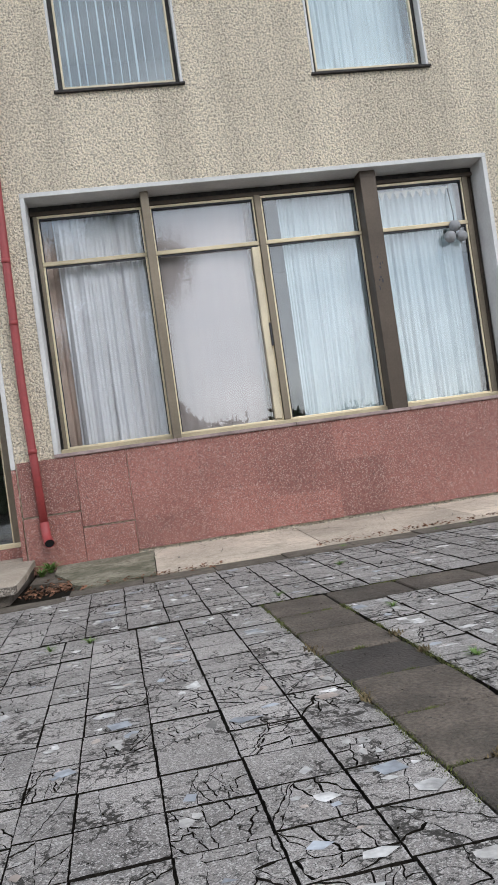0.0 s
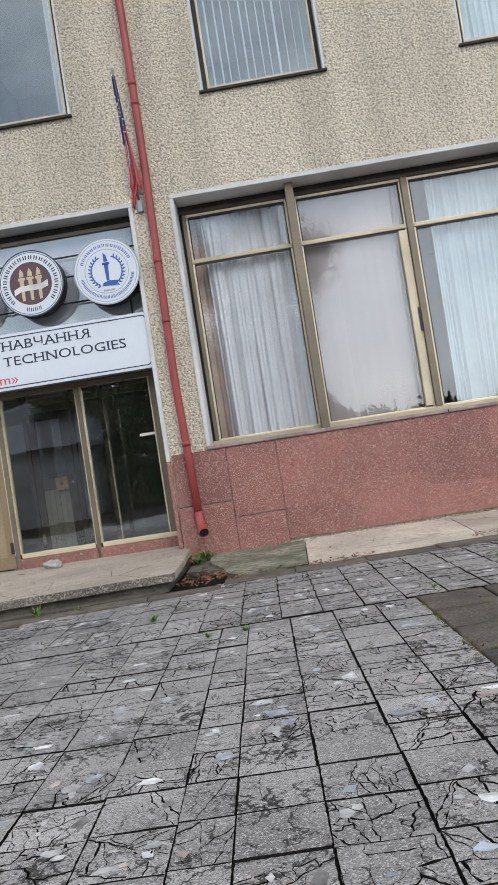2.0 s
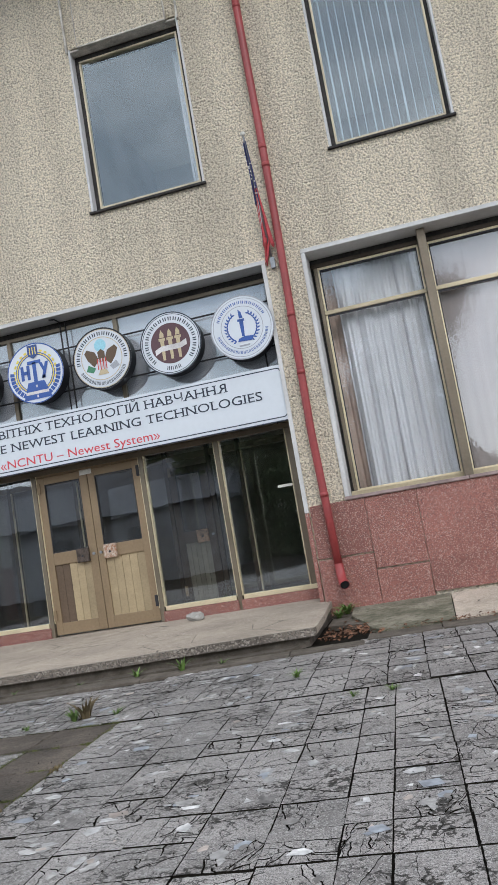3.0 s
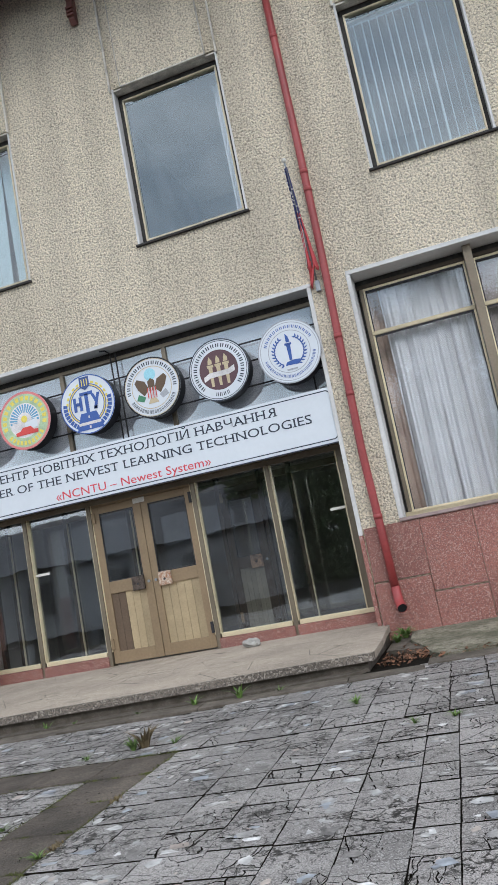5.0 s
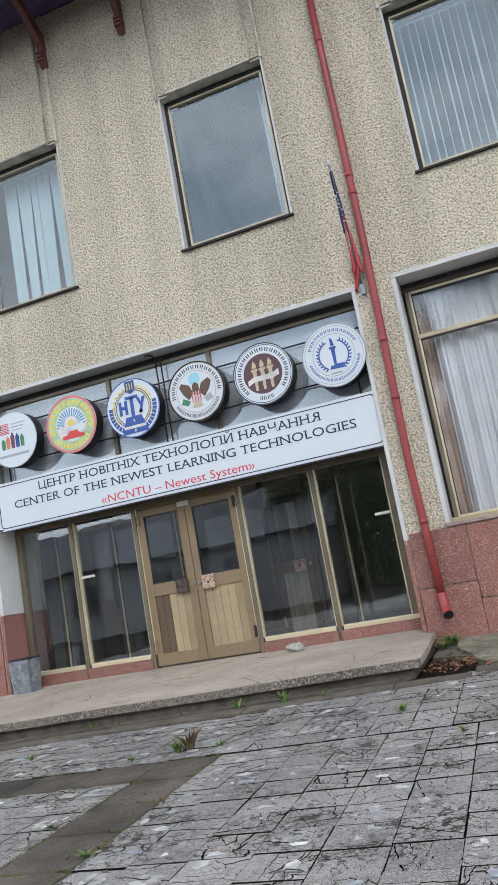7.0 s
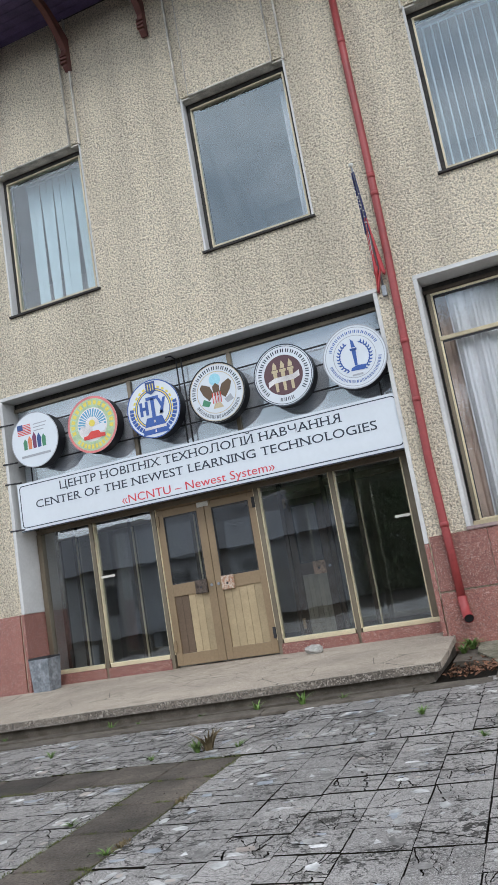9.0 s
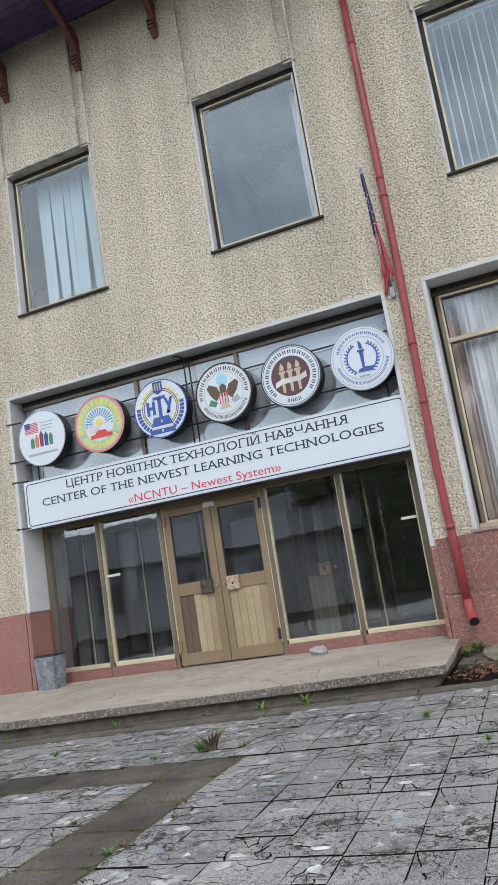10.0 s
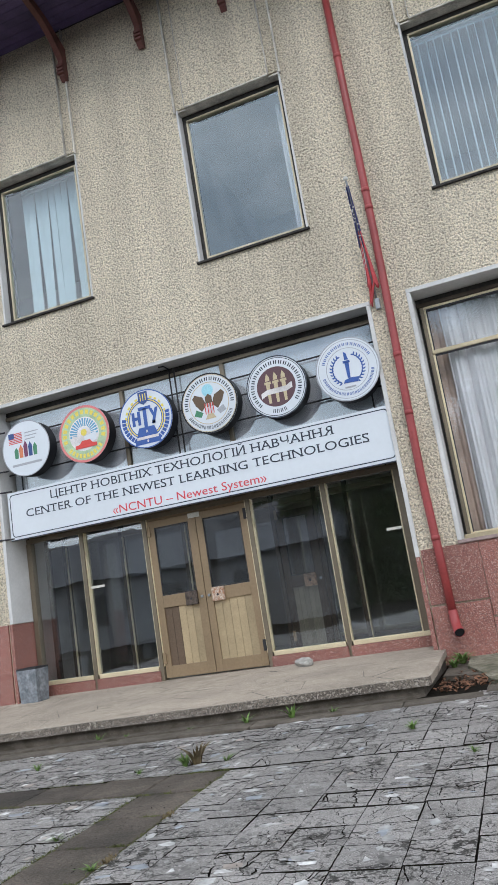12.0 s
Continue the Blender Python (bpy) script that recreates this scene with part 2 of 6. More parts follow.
def add_dirt(m, colour, scale, lo, hi, amount):
    """Grime patches with outlines of their own over whatever colour the material has."""
    n, l = m.node_tree.nodes, m.node_tree.links
    b = n["Principled BSDF"]
    src = b.inputs["Base Color"].links[0].from_socket
    geo = n.new("ShaderNodeNewGeometry")
    nz = n.new("ShaderNodeTexNoise")
    nz.inputs["Scale"].default_value = scale
    nz.inputs["Detail"].default_value = 9
    nz.inputs["Roughness"].default_value = 0.68
    l.new(geo.outputs["Position"], nz.inputs["Vector"])
    mr = n.new("ShaderNodeMapRange")
    mr.inputs[1].default_value, mr.inputs[2].default_value = lo, hi
    mr.inputs[3].default_value, mr.inputs[4].default_value = 0.0, amount
    l.new(nz.outputs["Fac"], mr.inputs[0])
    mx = n.new("ShaderNodeMix")
    mx.data_type = 'RGBA'
    l.new(mr.outputs[0], mx.inputs[0])
    l.new(src, mx.inputs[6])
    mx.inputs[7].default_value = (*colour, 1)
    l.new(mx.outputs[2], b.inputs["Base Color"])
    return m


def add_cracks(m, colour, scale, width, amount):
    """A net of hairline cracks with uneven width, in patches."""
    n, l = m.node_tree.nodes, m.node_tree.links
    b = n["Principled BSDF"]
    src = b.inputs["Base Color"].links[0].from_socket
    geo = n.new("ShaderNodeNewGeometry")
    warp = n.new("ShaderNodeTexNoise")
    warp.inputs["Scale"].default_value = 34
    warp.inputs["Detail"].default_value = 9
    warp.inputs["Roughness"].default_value = 0.7
    l.new(geo.outputs["Position"], warp.inputs["Vector"])
    off = n.new("ShaderNodeVectorMath")
    off.operation = 'MULTIPLY_ADD'
    off.inputs[1].default_value = (0.035, 0.035, 0.0)
    l.new(warp.outputs["Color"], off.inputs[0])
    l.new(geo.outputs["Position"], off.inputs[2])
    vo = n.new("ShaderNodeTexVoronoi")
    vo.feature = 'DISTANCE_TO_EDGE'
    vo.inputs["Scale"].default_value = scale
    l.new(off.outputs[0], vo.inputs["Vector"])
    patch = n.new("ShaderNodeTexNoise")
    patch.inputs["Scale"].default_value = 2.3
    patch.inputs["Detail"].default_value = 4
    l.new(geo.outputs["Position"], patch.inputs["Vector"])
    wide = n.new("ShaderNodeMapRange")
    wide.inputs[1].default_value, wide.inputs[2].default_value = 0.42, 0.62
    wide.inputs[3].default_value, wide.inputs[4].default_value = 0.0005, width
    l.new(patch.outputs["Fac"], wide.inputs[0])
    ratio = n.new("ShaderNodeMath")
    ratio.operation = 'DIVIDE'
    l.new(vo.outputs["Distance"], ratio.inputs[0])
    l.new(wide.outputs[0], ratio.inputs[1])
    mr = n.new("ShaderNodeMapRange")
    mr.inputs[1].default_value, mr.inputs[2].default_value = 0.75, 1.15
    mr.inputs[3].default_value, mr.inputs[4].default_value = amount, 0.0
    l.new(ratio.outputs[0], mr.inputs[0])
    mx = n.new("ShaderNodeMix")
    mx.data_type = 'RGBA'
    l.new(mr.outputs[0], mx.inputs[0])
    l.new(src, mx.inputs[6])
    mx.inputs[7].default_value = (*colour, 1)
    l.new(mx.outputs[2], b.inputs["Base Color"])


def add_veins(m, colour, scale, width, amount, lo=0.4, hi=0.62):
    """Wandering cracks filled with dark moss, wide in some patches and shut in others."""
    n, l = m.node_tree.nodes, m.node_tree.links
    b = n["Principled BSDF"]
    src = b.inputs["Base Color"].links[0].from_socket
    geo = n.new("ShaderNodeNewGeometry")
    nz, patch = n.new("ShaderNodeTexNoise"), n.new("ShaderNodeTexNoise")
    for q, sc, detail, rough in ((nz, scale, 7, 0.58), (patch, 2.1, 5, 0.6)):
        q.inputs["Scale"].default_value = sc
        q.inputs["Detail"].default_value = detail
        q.inputs["Roughness"].default_value = rough
        l.new(geo.outputs["Position"], q.inputs["Vector"])
    off, dist, ratio = n.new("ShaderNodeMath"), n.new("ShaderNodeMath"), n.new("ShaderNodeMath")
    off.operation, dist.operation, ratio.operation = 'SUBTRACT', 'ABSOLUTE', 'DIVIDE'
    off.inputs[1].default_value = 0.5
    l.new(nz.outputs["Fac"], off.inputs[0])
    l.new(off.outputs[0], dist.inputs[0])
    wide, mr = n.new("ShaderNodeMapRange"), n.new("ShaderNodeMapRange")
    wide.inputs[1].default_value, wide.inputs[2].default_value = lo, hi
    wide.inputs[3].default_value, wide.inputs[4].default_value = 0.0004, width
    l.new(patch.outputs["Fac"], wide.inputs[0])
    l.new(dist.outputs[0], ratio.inputs[0])
    l.new(wide.outputs[0], ratio.inputs[1])
    mr.inputs[1].default_value, mr.inputs[2].default_value = 0.6, 1.2
    mr.inputs[3].default_value, mr.inputs[4].default_value = amount, 0.0
    l.new(ratio.outputs[0], mr.inputs[0])
    mx = n.new("ShaderNodeMix")
    mx.data_type = 'RGBA'
    l.new(mr.outputs[0], mx.inputs[0])
    l.new(src, mx.inputs[6])
    mx.inputs[7].default_value = (*colour, 1)
    l.new(mx.outputs[2], b.inputs["Base Color"])


add_dirt(M["tile"], (0.055, 0.052, 0.05), 3.5, 0.55, 0.7, 0.3)
add_dirt(M["tile"], (0.37, 0.35, 0.33), 7.0, 0.55, 0.68, 0.55)
add_veins(M["tile"], (0.014, 0.013, 0.011), 5.0, 0.02, 0.95)
add_veins(M["tile"], (0.016, 0.015, 0.012), 9.0, 0.03, 0.95, 0.5, 0.68)
add_dirt(M["tile"], (0.03, 0.028, 0.024), 55.0, 0.6, 0.68, 0.8)
add_dirt(M["slab"], (0.035, 0.032, 0.024), 2.6, 0.48, 0.66, 0.6)
add_dirt(M["slab"], (0.17, 0.15, 0.13), 60.0, 0.6, 0.68, 0.6)
add_dirt(M["slab"], (0.022, 0.02, 0.017), 24.0, 0.6, 0.66, 0.8)
add_dirt(M["slab_damp"], (0.14, 0.125, 0.11), 48.0, 0.62, 0.68, 0.7)
add_dirt(M["concrete"], (0.2, 0.175, 0.135), 2.6, 0.5, 0.66, 0.6)
add_dirt(M["concrete"], (0.14, 0.12, 0.09), 13.0, 0.56, 0.7, 0.55)
add_cracks(M["concrete"], (0.05, 0.045, 0.035), 1.5, 0.008, 0.8)
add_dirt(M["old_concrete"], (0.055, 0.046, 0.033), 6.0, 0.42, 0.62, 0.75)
add_dirt(M["mossy"], (0.07, 0.068, 0.04), 2.2, 0.4, 0.6, 0.8)
add_dirt(M["mossy"], (0.045, 0.05, 0.022), 14.0, 0.5, 0.64, 0.7)
add_dirt(M["granite"], (0.2, 0.09, 0.075), 7.0, 0.55, 0.72, 0.3)
M["moss"] = mat("moss", (0.11, 0.125, 0.035), 0.9, var=0.3, scale=10, island=0.4)
M["chip"] = mat("marble_chip", (0.6, 0.595, 0.585), 0.6, var=0.3, scale=14, fine=50, fine_var=0.2, island=0.3)
M["chip_b"] = mat("blue_marble_chip", (0.33, 0.36, 0.4), 0.5, var=0.3, scale=12, fine=40, fine_var=0.2, island=0.2)
M["chip_c"] = mat("rose_marble_chip", (0.42, 0.36, 0.32), 0.5, var=0.25, scale=12, fine=40, fine_var=0.2, island=0.2)
M["chip_grey"] = mat("grey_marble_chip", (0.43, 0.42, 0.405), 0.5, var=0.3, scale=14, fine=50, fine_var=0.25, island=0.25)
M["chip_dull"] = mat("dull_stone_chip", (0.22, 0.21, 0.2), 0.6, var=0.3, scale=14, fine=60, fine_var=0.3, island=0.25)
M["soil"] = mat("damp_soil", (0.019, 0.017, 0.014), 1.0, var=0.3, scale=4, fine=60, fine_var=0.4, bump=0.6, bump_scale=60, spec=0.03)
M["grass"] = mat("weed_green", (0.13, 0.22, 0.05), 0.6, var=0.3, scale=30, fine=80, fine_var=0.2, island=0.3)
M["weed_dry"] = mat("weed_dry", (0.16, 0.12, 0.06), 0.8, island=0.3)
M["litter"] = mat("dead_leaves", (0.19, 0.09, 0.05), 0.8, island=0.5)
M["sign_white"] = mat("sign_vinyl", (0.61, 0.655, 0.70), 0.35, var=0.03, scale=1, fine=20, fine_var=0.02)
M["ink"] = mat("navy_ink", (0.03, 0.04, 0.06), 0.4, var=0.05)
M["red_ink"] = mat("red_ink", (0.62, 0.06, 0.08), 0.4, var=0.05)
M["black"] = mat("black_plastic", (0.012, 0.013, 0.017), 0.5, var=0.1)
M["rod"] = mat("painted_rod", (0.03, 0.03, 0.035), 0.5)
M["navy"] = mat("navy_print", (0.03, 0.07, 0.22), 0.4, var=0.05)
M["blue"] = mat("blue_print", (0.04, 0.1, 0.34), 0.4, var=0.05)
M["sky_blue"] = mat("pale_blue_print", (0.3, 0.58, 0.68), 0.4, var=0.05)
M["yellow"] = mat("yellow_print", (0.72, 0.6, 0.1), 0.4, var=0.05)
M["pink"] = mat("pink_print", (0.65, 0.2, 0.2), 0.4, var=0.05)
M["red"] = mat("red_print", (0.6, 0.06, 0.05), 0.4, var=0.05)
M["maroon"] = mat("maroon_print", (0.1, 0.05, 0.06), 0.4, var=0.05)
M["ray_blue"] = mat("ray_blue_print", (0.12, 0.33, 0.5), 0.4, var=0.05)
M["pale_green"] = mat("pale_green_print", (0.42, 0.56, 0.36), 0.4, var=0.15, scale=8)
M["gold"] = mat("sand_print", (0.5, 0.42, 0.27), 0.4, var=0.05)
M["brown"] = mat("umber_print", (0.11, 0.07, 0.04), 0.4, var=0.05)
M["green"] = mat("green_print", (0.06, 0.22, 0.12), 0.4, var=0.05)
M["orange"] = mat("orange_print", (0.6, 0.2, 0.09), 0.4, var=0.05)
M["plum"] = mat("plum_print", (0.16, 0.04, 0.1), 0.4, var=0.05)
M["pale_panel"] = mat("pale_panel", (0.54, 0.53, 0.56), 0.7, var=0.15, scale=1.2)
M["bead"] = mat("bright_bead", (0.72, 0.63, 0.43), 0.35, 0.3, var=0.1)
M["grey"] = mat("grey_print", (0.35, 0.37, 0.4), 0.4, var=0.05)
M["steel"] = mat("galvanised_steel", (0.32, 0.34, 0.36), 0.5, 0.6, var=0.25, scale=6, fine=40, fine_var=0.2)
M["bin_paint"] = mat("grey_bin_paint", (0.15, 0.17, 0.19), 0.6, 0.2, var=0.4, scale=9, fine=30, fine_var=0.3, second=(0.3, 0.32, 0.35))
M["lock_dark"] = mat("lock_cover_dark", (0.11, 0.085, 0.07), 0.6, 0.3, var=0.4, scale=25, fine=60, fine_var=0.3)
M["lock_pale"] = mat("lock_cover_pale", (0.5, 0.42, 0.34), 0.6, 0.1, var=0.35, scale=30, second=(0.32, 0.14, 0.07), fine=60, fine_var=0.2)
M["lock"] = mat("lock_cover", (0.4, 0.27, 0.19), 0.6, 0.2, var=0.4, scale=25, fine=60, fine_var=0.3)
M["paper"] = mat("paper", (0.7, 0.69, 0.64), 0.8, var=0.08)
M["stone"] = mat("rubble_stone", (0.4, 0.39, 0.36), 0.9, var=0.25, scale=20, fine=60, fine_var=0.2, bump=0.5)
M["flag_blue"] = mat("flag_blue", (0.05, 0.055, 0.16), 0.8)
M["flag_red"] = mat("flag_red", (0.6, 0.1, 0.11), 0.8)
M["flag_white"] = mat("flag_white", (0.72, 0.7, 0.7), 0.8)
M["leaf"] = mat("tree_leaf", (0.045, 0.07, 0.025), 0.6, island=0.35)
M["bark"] = mat("bark", (0.09, 0.07, 0.055), 0.9, var=0.3, scale=8)
M["house_roof"] = mat("house_roof_sheet", (0.13, 0.13, 0.14), 0.7)
M["house_wall"] = mat("house_render", (0.27, 0.27, 0.28), 0.9)
M["ball"] = mat("grey_ball", (0.3, 0.31, 0.32), 0.6, var=0.25, scale=15)


# ---- mesh helpers ----
def box(bm, x0, x1, y0, y1, z0, z1, bevel=0.0, index=0):
    b2 = bmesh.new() if bevel else bm
    v = [b2.verts.new((x, y, z)) for x in (x0, x1) for y in (y0, y1) for z in (z0, z1)]
    faces = [b2.faces.new([v[i] for i in f]) for f in
             ((0, 1, 3, 2), (4, 6, 7, 5), (0, 4, 5, 1), (2, 3, 7, 6), (0, 2, 6, 4), (1, 5, 7, 3))]
    for f in faces:
        f.material_index = index
    if bevel:
        bmesh.ops.bevel(b2, geom=b2.edges[:], offset=bevel, segments=2, affect='EDGES', profile=0.6)
        merge(bm, b2, index)
    return bm


def merge(bm, other, index=0):
    seen = {}
    for v in other.verts:
        seen[v] = bm.verts.new(v.co)
    for f in other.faces:
        g = bm.faces.new([seen[v] for v in f.verts])
        g.material_index = index
        g.smooth = f.smooth
    other.free()


def tube(bm, points, radius, sides=12, index=0, caps=True):
    """A round bar through the points; radius may be a list."""
    pts = [Vector(p) for p in points]
    radii = radius if isinstance(radius, (list, tuple)) else [radius] * len(pts)
    rings = []
    for i, p in enumerate(pts):
        d = (pts[min(i + 1, len(pts) - 1)] - pts[max(i - 1, 0)]).normalized()
        side = d.cross(Vector((0.31, 0.83, 0.47))).normalized()
        top = d.cross(side)
        rings.append([bm.verts.new(p + radii[i] * (math.cos(a) * side + math.sin(a) * top))
                      for a in (2 * math.pi * k / sides for k in range(sides))])
    for a, b in zip(rings, rings[1:]):
        for k in range(sides):
            f = bm.faces.new((a[k], a[(k + 1) % sides], b[(k + 1) % sides], b[k]))
            f.smooth = True
            f.material_index = index
    if caps:
        for r in (rings[0], rings[-1]):
            bm.faces.new(r).material_index = index
    return bm


def flat(bm, pts, depth, index=0):
    """A plate on the facade: outline (x, z) with its front face at y = 0 and the back at depth."""
    front = [bm.verts.new((x, 0, z)) for x, z in pts]
    back = [bm.verts.new((x, depth, z)) for x, z in pts]
    bm.faces.new(front).material_index = index
    bm.faces.new(back[::-1]).material_index = index
    k = len(pts)
    for i in range(k):
        bm.faces.new((front[i], front[(i + 1) % k], back[(i + 1) % k], back[i])).material_index = index
    return bm


def to_mesh(name, bm, materials):
    bmesh.ops.recalc_face_normals(bm, faces=bm.faces[:])
    me = bpy.data.meshes.new(name)
    bm.to_mesh(me)
    bm.free()
    for m in materials if isinstance(materials, (list, tuple)) else (materials,):
        me.materials.append(m)
    return me


def part(name, bm, material, parent, label=""):
    ob = new(name, to_mesh(name, bm, material))
    ob.parent = parent
    if label:
        ob["label"] = label
    return ob


def thing(name, label, category, at=(0, 0, 0), group="", kind=""):
    ob = new(name)
    ob.empty_display_size = 0.1
    ob.location = at
    return tagged(ob, label, category, group, kind)


def solid(name, bm, material, label="", category="", kind="", group=""):
    return tagged(new(name, to_mesh(name, bm, material)), label, category, group, kind)


def bar(name, parent, material, x0, x1, y0, y1, z0, z1, bevel=0.004, label=""):
    return part(name, box(bmesh.new(), x0, x1, y0, y1, z0, z1, bevel), material, parent, label)


def ground_z(x):
    return 0.012 * (x - 4.0)


# ---- measures of the facade ----
BAY = (4.31, 10.33, 1.385, 4.605)
ENT = (-2.17, 3.84, 0.0, 4.585)
WINDOWS = ((8.165, 9.735), (4.915, 6.49), (1.60, 3.235), (-1.76, -0.145))
SILL, HEAD = 5.812, 8.25
GROOVE = 0.17


# ---- structure: ground, walls, floors, ceilings ----
bm = bmesh.new()
R = 900.0
gx = [-R, -60, -12, 4, 18, 60, R]
gy = [-R, -60, -14, 0.3, 60, R]
grid = [[bm.verts.new((x, y, ground_z(max(-12, min(18, x))) - 0.0125)) for y in gy] for x in gx]
for i in range(len(gx) - 1):
    for j in range(len(gy) - 1):
        bm.faces.new((grid[i][j], grid[i + 1][j], grid[i + 1][j + 1], grid[i][j + 1]))
solid("ground", bm, M["soil"], "dark damp soil under and beyond the paving", "ground", "structure")


def wall_sheet(name, x0, x1, z0, z1, y0, y1, holes, material, label):
    """A thick wall with openings through it."""
    xs = sorted({x0, x1, *(h[0] for h in holes), *(h[1] for h in holes)})
    zs = sorted({z0, z1, *(h[2] for h in holes), *(h[3] for h in holes)})
    xs = [x for x in xs if x0 <= x <= x1]
    zs = [z for z in zs if z0 <= z <= z1]
    full = [[not any(h[0] <= (a + b) / 2 <= h[1] and h[2] <= (c + d) / 2 <= h[3] for h in holes)
             for c, d in zip(zs, zs[1:])] for a, b in zip(xs, xs[1:])]
    bm = bmesh.new()
    f = [[bm.verts.new((x, y0, z)) for z in zs] for x in xs]
    b = [[bm.verts.new((x, y1, z)) for z in zs] for x in xs]
    nx, nz = len(xs) - 1, len(zs) - 1
    ok = lambda i, j: 0 <= i < nx and 0 <= j < nz and full[i][j]
    for i in range(nx):
        for j in range(nz):
            if not full[i][j]:
                continue
            bm.faces.new((f[i][j], f[i + 1][j], f[i + 1][j + 1], f[i][j + 1]))
            bm.faces.new((b[i][j], b[i][j + 1], b[i + 1][j + 1], b[i + 1][j]))
            for (di, dj), (p, q) in (((-1, 0), ((i, j), (i, j + 1))), ((1, 0), ((i + 1, j), (i + 1, j + 1))),
                                     ((0, -1), ((i, j), (i + 1, j))), ((0, 1), ((i, j + 1), (i + 1, j + 1)))):
                if not ok(i + di, j + dj):
                    bm.faces.new((f[p[0]][p[1]], f[q[0]][q[1]], b[q[0]][q[1]], b[p[0]][p[1]]))
    return solid(name, bm, material, label, "wall", "structure")


holes = [(BAY[0], BAY[1], BAY[2], BAY[3]), (ENT[0], ENT[1], -0.2, ENT[3])]
for a, b in WINDOWS + ((11.42, 13.0), (-5.03, -3.41)):
    holes.append((a, b, SILL, HEAD))
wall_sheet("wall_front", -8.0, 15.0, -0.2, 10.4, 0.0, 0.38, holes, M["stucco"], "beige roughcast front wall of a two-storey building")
wall_sheet("wall_back", -8.0, 15.0, -0.2, 10.4, 6.0, 6.3, [], M["room"], "plain plastered back wall inside the building")
for name, x in (("wall_west", -8.0), ("wall_east", 14.7)):
    solid(name, box(bmesh.new(), x, x + 0.3, 0.385, 5.995, -0.2, 10.4), M["room"], "plain plastered side wall of the building", "wall", "structure")
solid("floor_hall", box(bmesh.new(), -7.69, 4.04, 0.385, 5.995, -0.1, 0.14), M["hall_floor"], "dark terrazzo floor of the entrance hall", "floor", "structure")
solid("floor_shop", box(bmesh.new(), 4.26, 14.69, 0.385, 5.995, 0.2, 0.5), M["hall_floor"], "terrazzo floor behind the wide window", "floor", "structure")
solid("floor_upper", box(bmesh.new(), -7.69, 14.69, 0.385, 5.995, 4.72, 5.0), M["room"], "concrete floor slab of the upper storey", "floor", "structure")
solid("ceiling", box(bmesh.new(), -7.69, 14.69, 0.385, 5.995, 9.3, 9.5), M["room"], "plain ceiling of the upper storey", "ceiling", "structure")
solid("wall_hall_side", box(bmesh.new(), 4.05, 4.25, 0.39, 5.99, 0.15, 4.71), M["room"], "plastered wall between the hall and the shop", "wall", "structure")
solid("wall_hall_west", box(bmesh.new(), -2.75, -2.55, 0.39, 5.99, 0.15, 4.71), M["room"], "plastered wall at the side of the hall", "wall", "structure")
for name, x in (("wall_room_a", 0.7), ("wall_room_b", 3.95), ("wall_room_c", 7.25)):
    solid(name, box(bmesh.new(), x, x + 0.15, 0.39, 5.99, 5.01, 9.29), M["room"], "plastered wall between two upper rooms", "wall", "structure")

# roof with eave, boards and corbels
roof = thing("roof", "dark red sheet roof with a deep boarded eave", "roof", kind="structure")
part("roof_sheet", box(bmesh.new(), -8.6, 15.6, -1.35, 6.9, 10.46, 10.62), M["roof"], roof)
part("fascia", box(bmesh.new(), -8.6, 15.6, -1.39, -1.352, 10.2, 10.62), M["eave_wood"], roof)
for k in range(9):
    y = -1.33 + k * 0.147
    part("soffit_board", box(bmesh.new(), -8.5, 15.5, y, y + 0.138, 10.405, 10.44, 0.004), M["eave_wood"], roof)


def corbel(x):
    c = thing("corbel", "carved reddish-brown wooden eave bracket on the wall", "bracket", (x, 0, 0), "eave brackets")
    bm = bmesh.new()
    profile = [(0, 9.47), (-0.06, 9.44), (-0.12, 9.5), (-0.14, 9.7), (-0.11, 9.79), (-0.17, 9.86), (-0.32, 10.02), (-0.56, 10.18), (-0.96, 10.29), (-0.98, 10.4), (-0.78, 10.4), (-0.42, 10.29), (-0.16, 10.14), (0, 10.05)]
    for s in (-0.045, 0.045):
        bm.faces.new([bm.verts.new((s, y, z)) for y, z in profile])
    a, b = bm.faces[:] if hasattr(bm.faces, "ensure_lookup_table") and not bm.faces.ensure_lookup_table() else (None, None)
    va, vb = list(a.verts), list(b.verts)
    for i in range(len(va)):
        j = (i + 1) % len(va)
        bm.faces.new((va[i], va[j], vb[j], vb[i]))
    part("arm", bm, M["corbel_wood"], c)
    for k in range(3):
        z = 9.53 + k * 0.06
        part("rib", box(bmesh.new(), -0.057, 0.057, -0.165, -0.11, z, z + 0.035, 0.006), M["corbel_wood"], c)
    return c


first = corbel(1.23)
for k in (-5, -4, -3, -2, -1, 1, 2, 3, 4, 5, 6, 7, 8):
    copy_thing(first, pose(1.23 + 1.38 * k, 0, 0))

# granite plinth slabs
plinth = thing("plinth", "speckled red granite slabs cladding the foot of the wall", "plinth", kind="structure")


def granite(x0, x1, z0, z1, y=0.0, out=0.028):
    part("slab", box(bmesh.new(), x0 + 0.0003, x1 - 0.0003, y - out, y - 0.002, z0 + 0.0003, z1 - 0.0003, 0.0007), M["granite"], plinth)


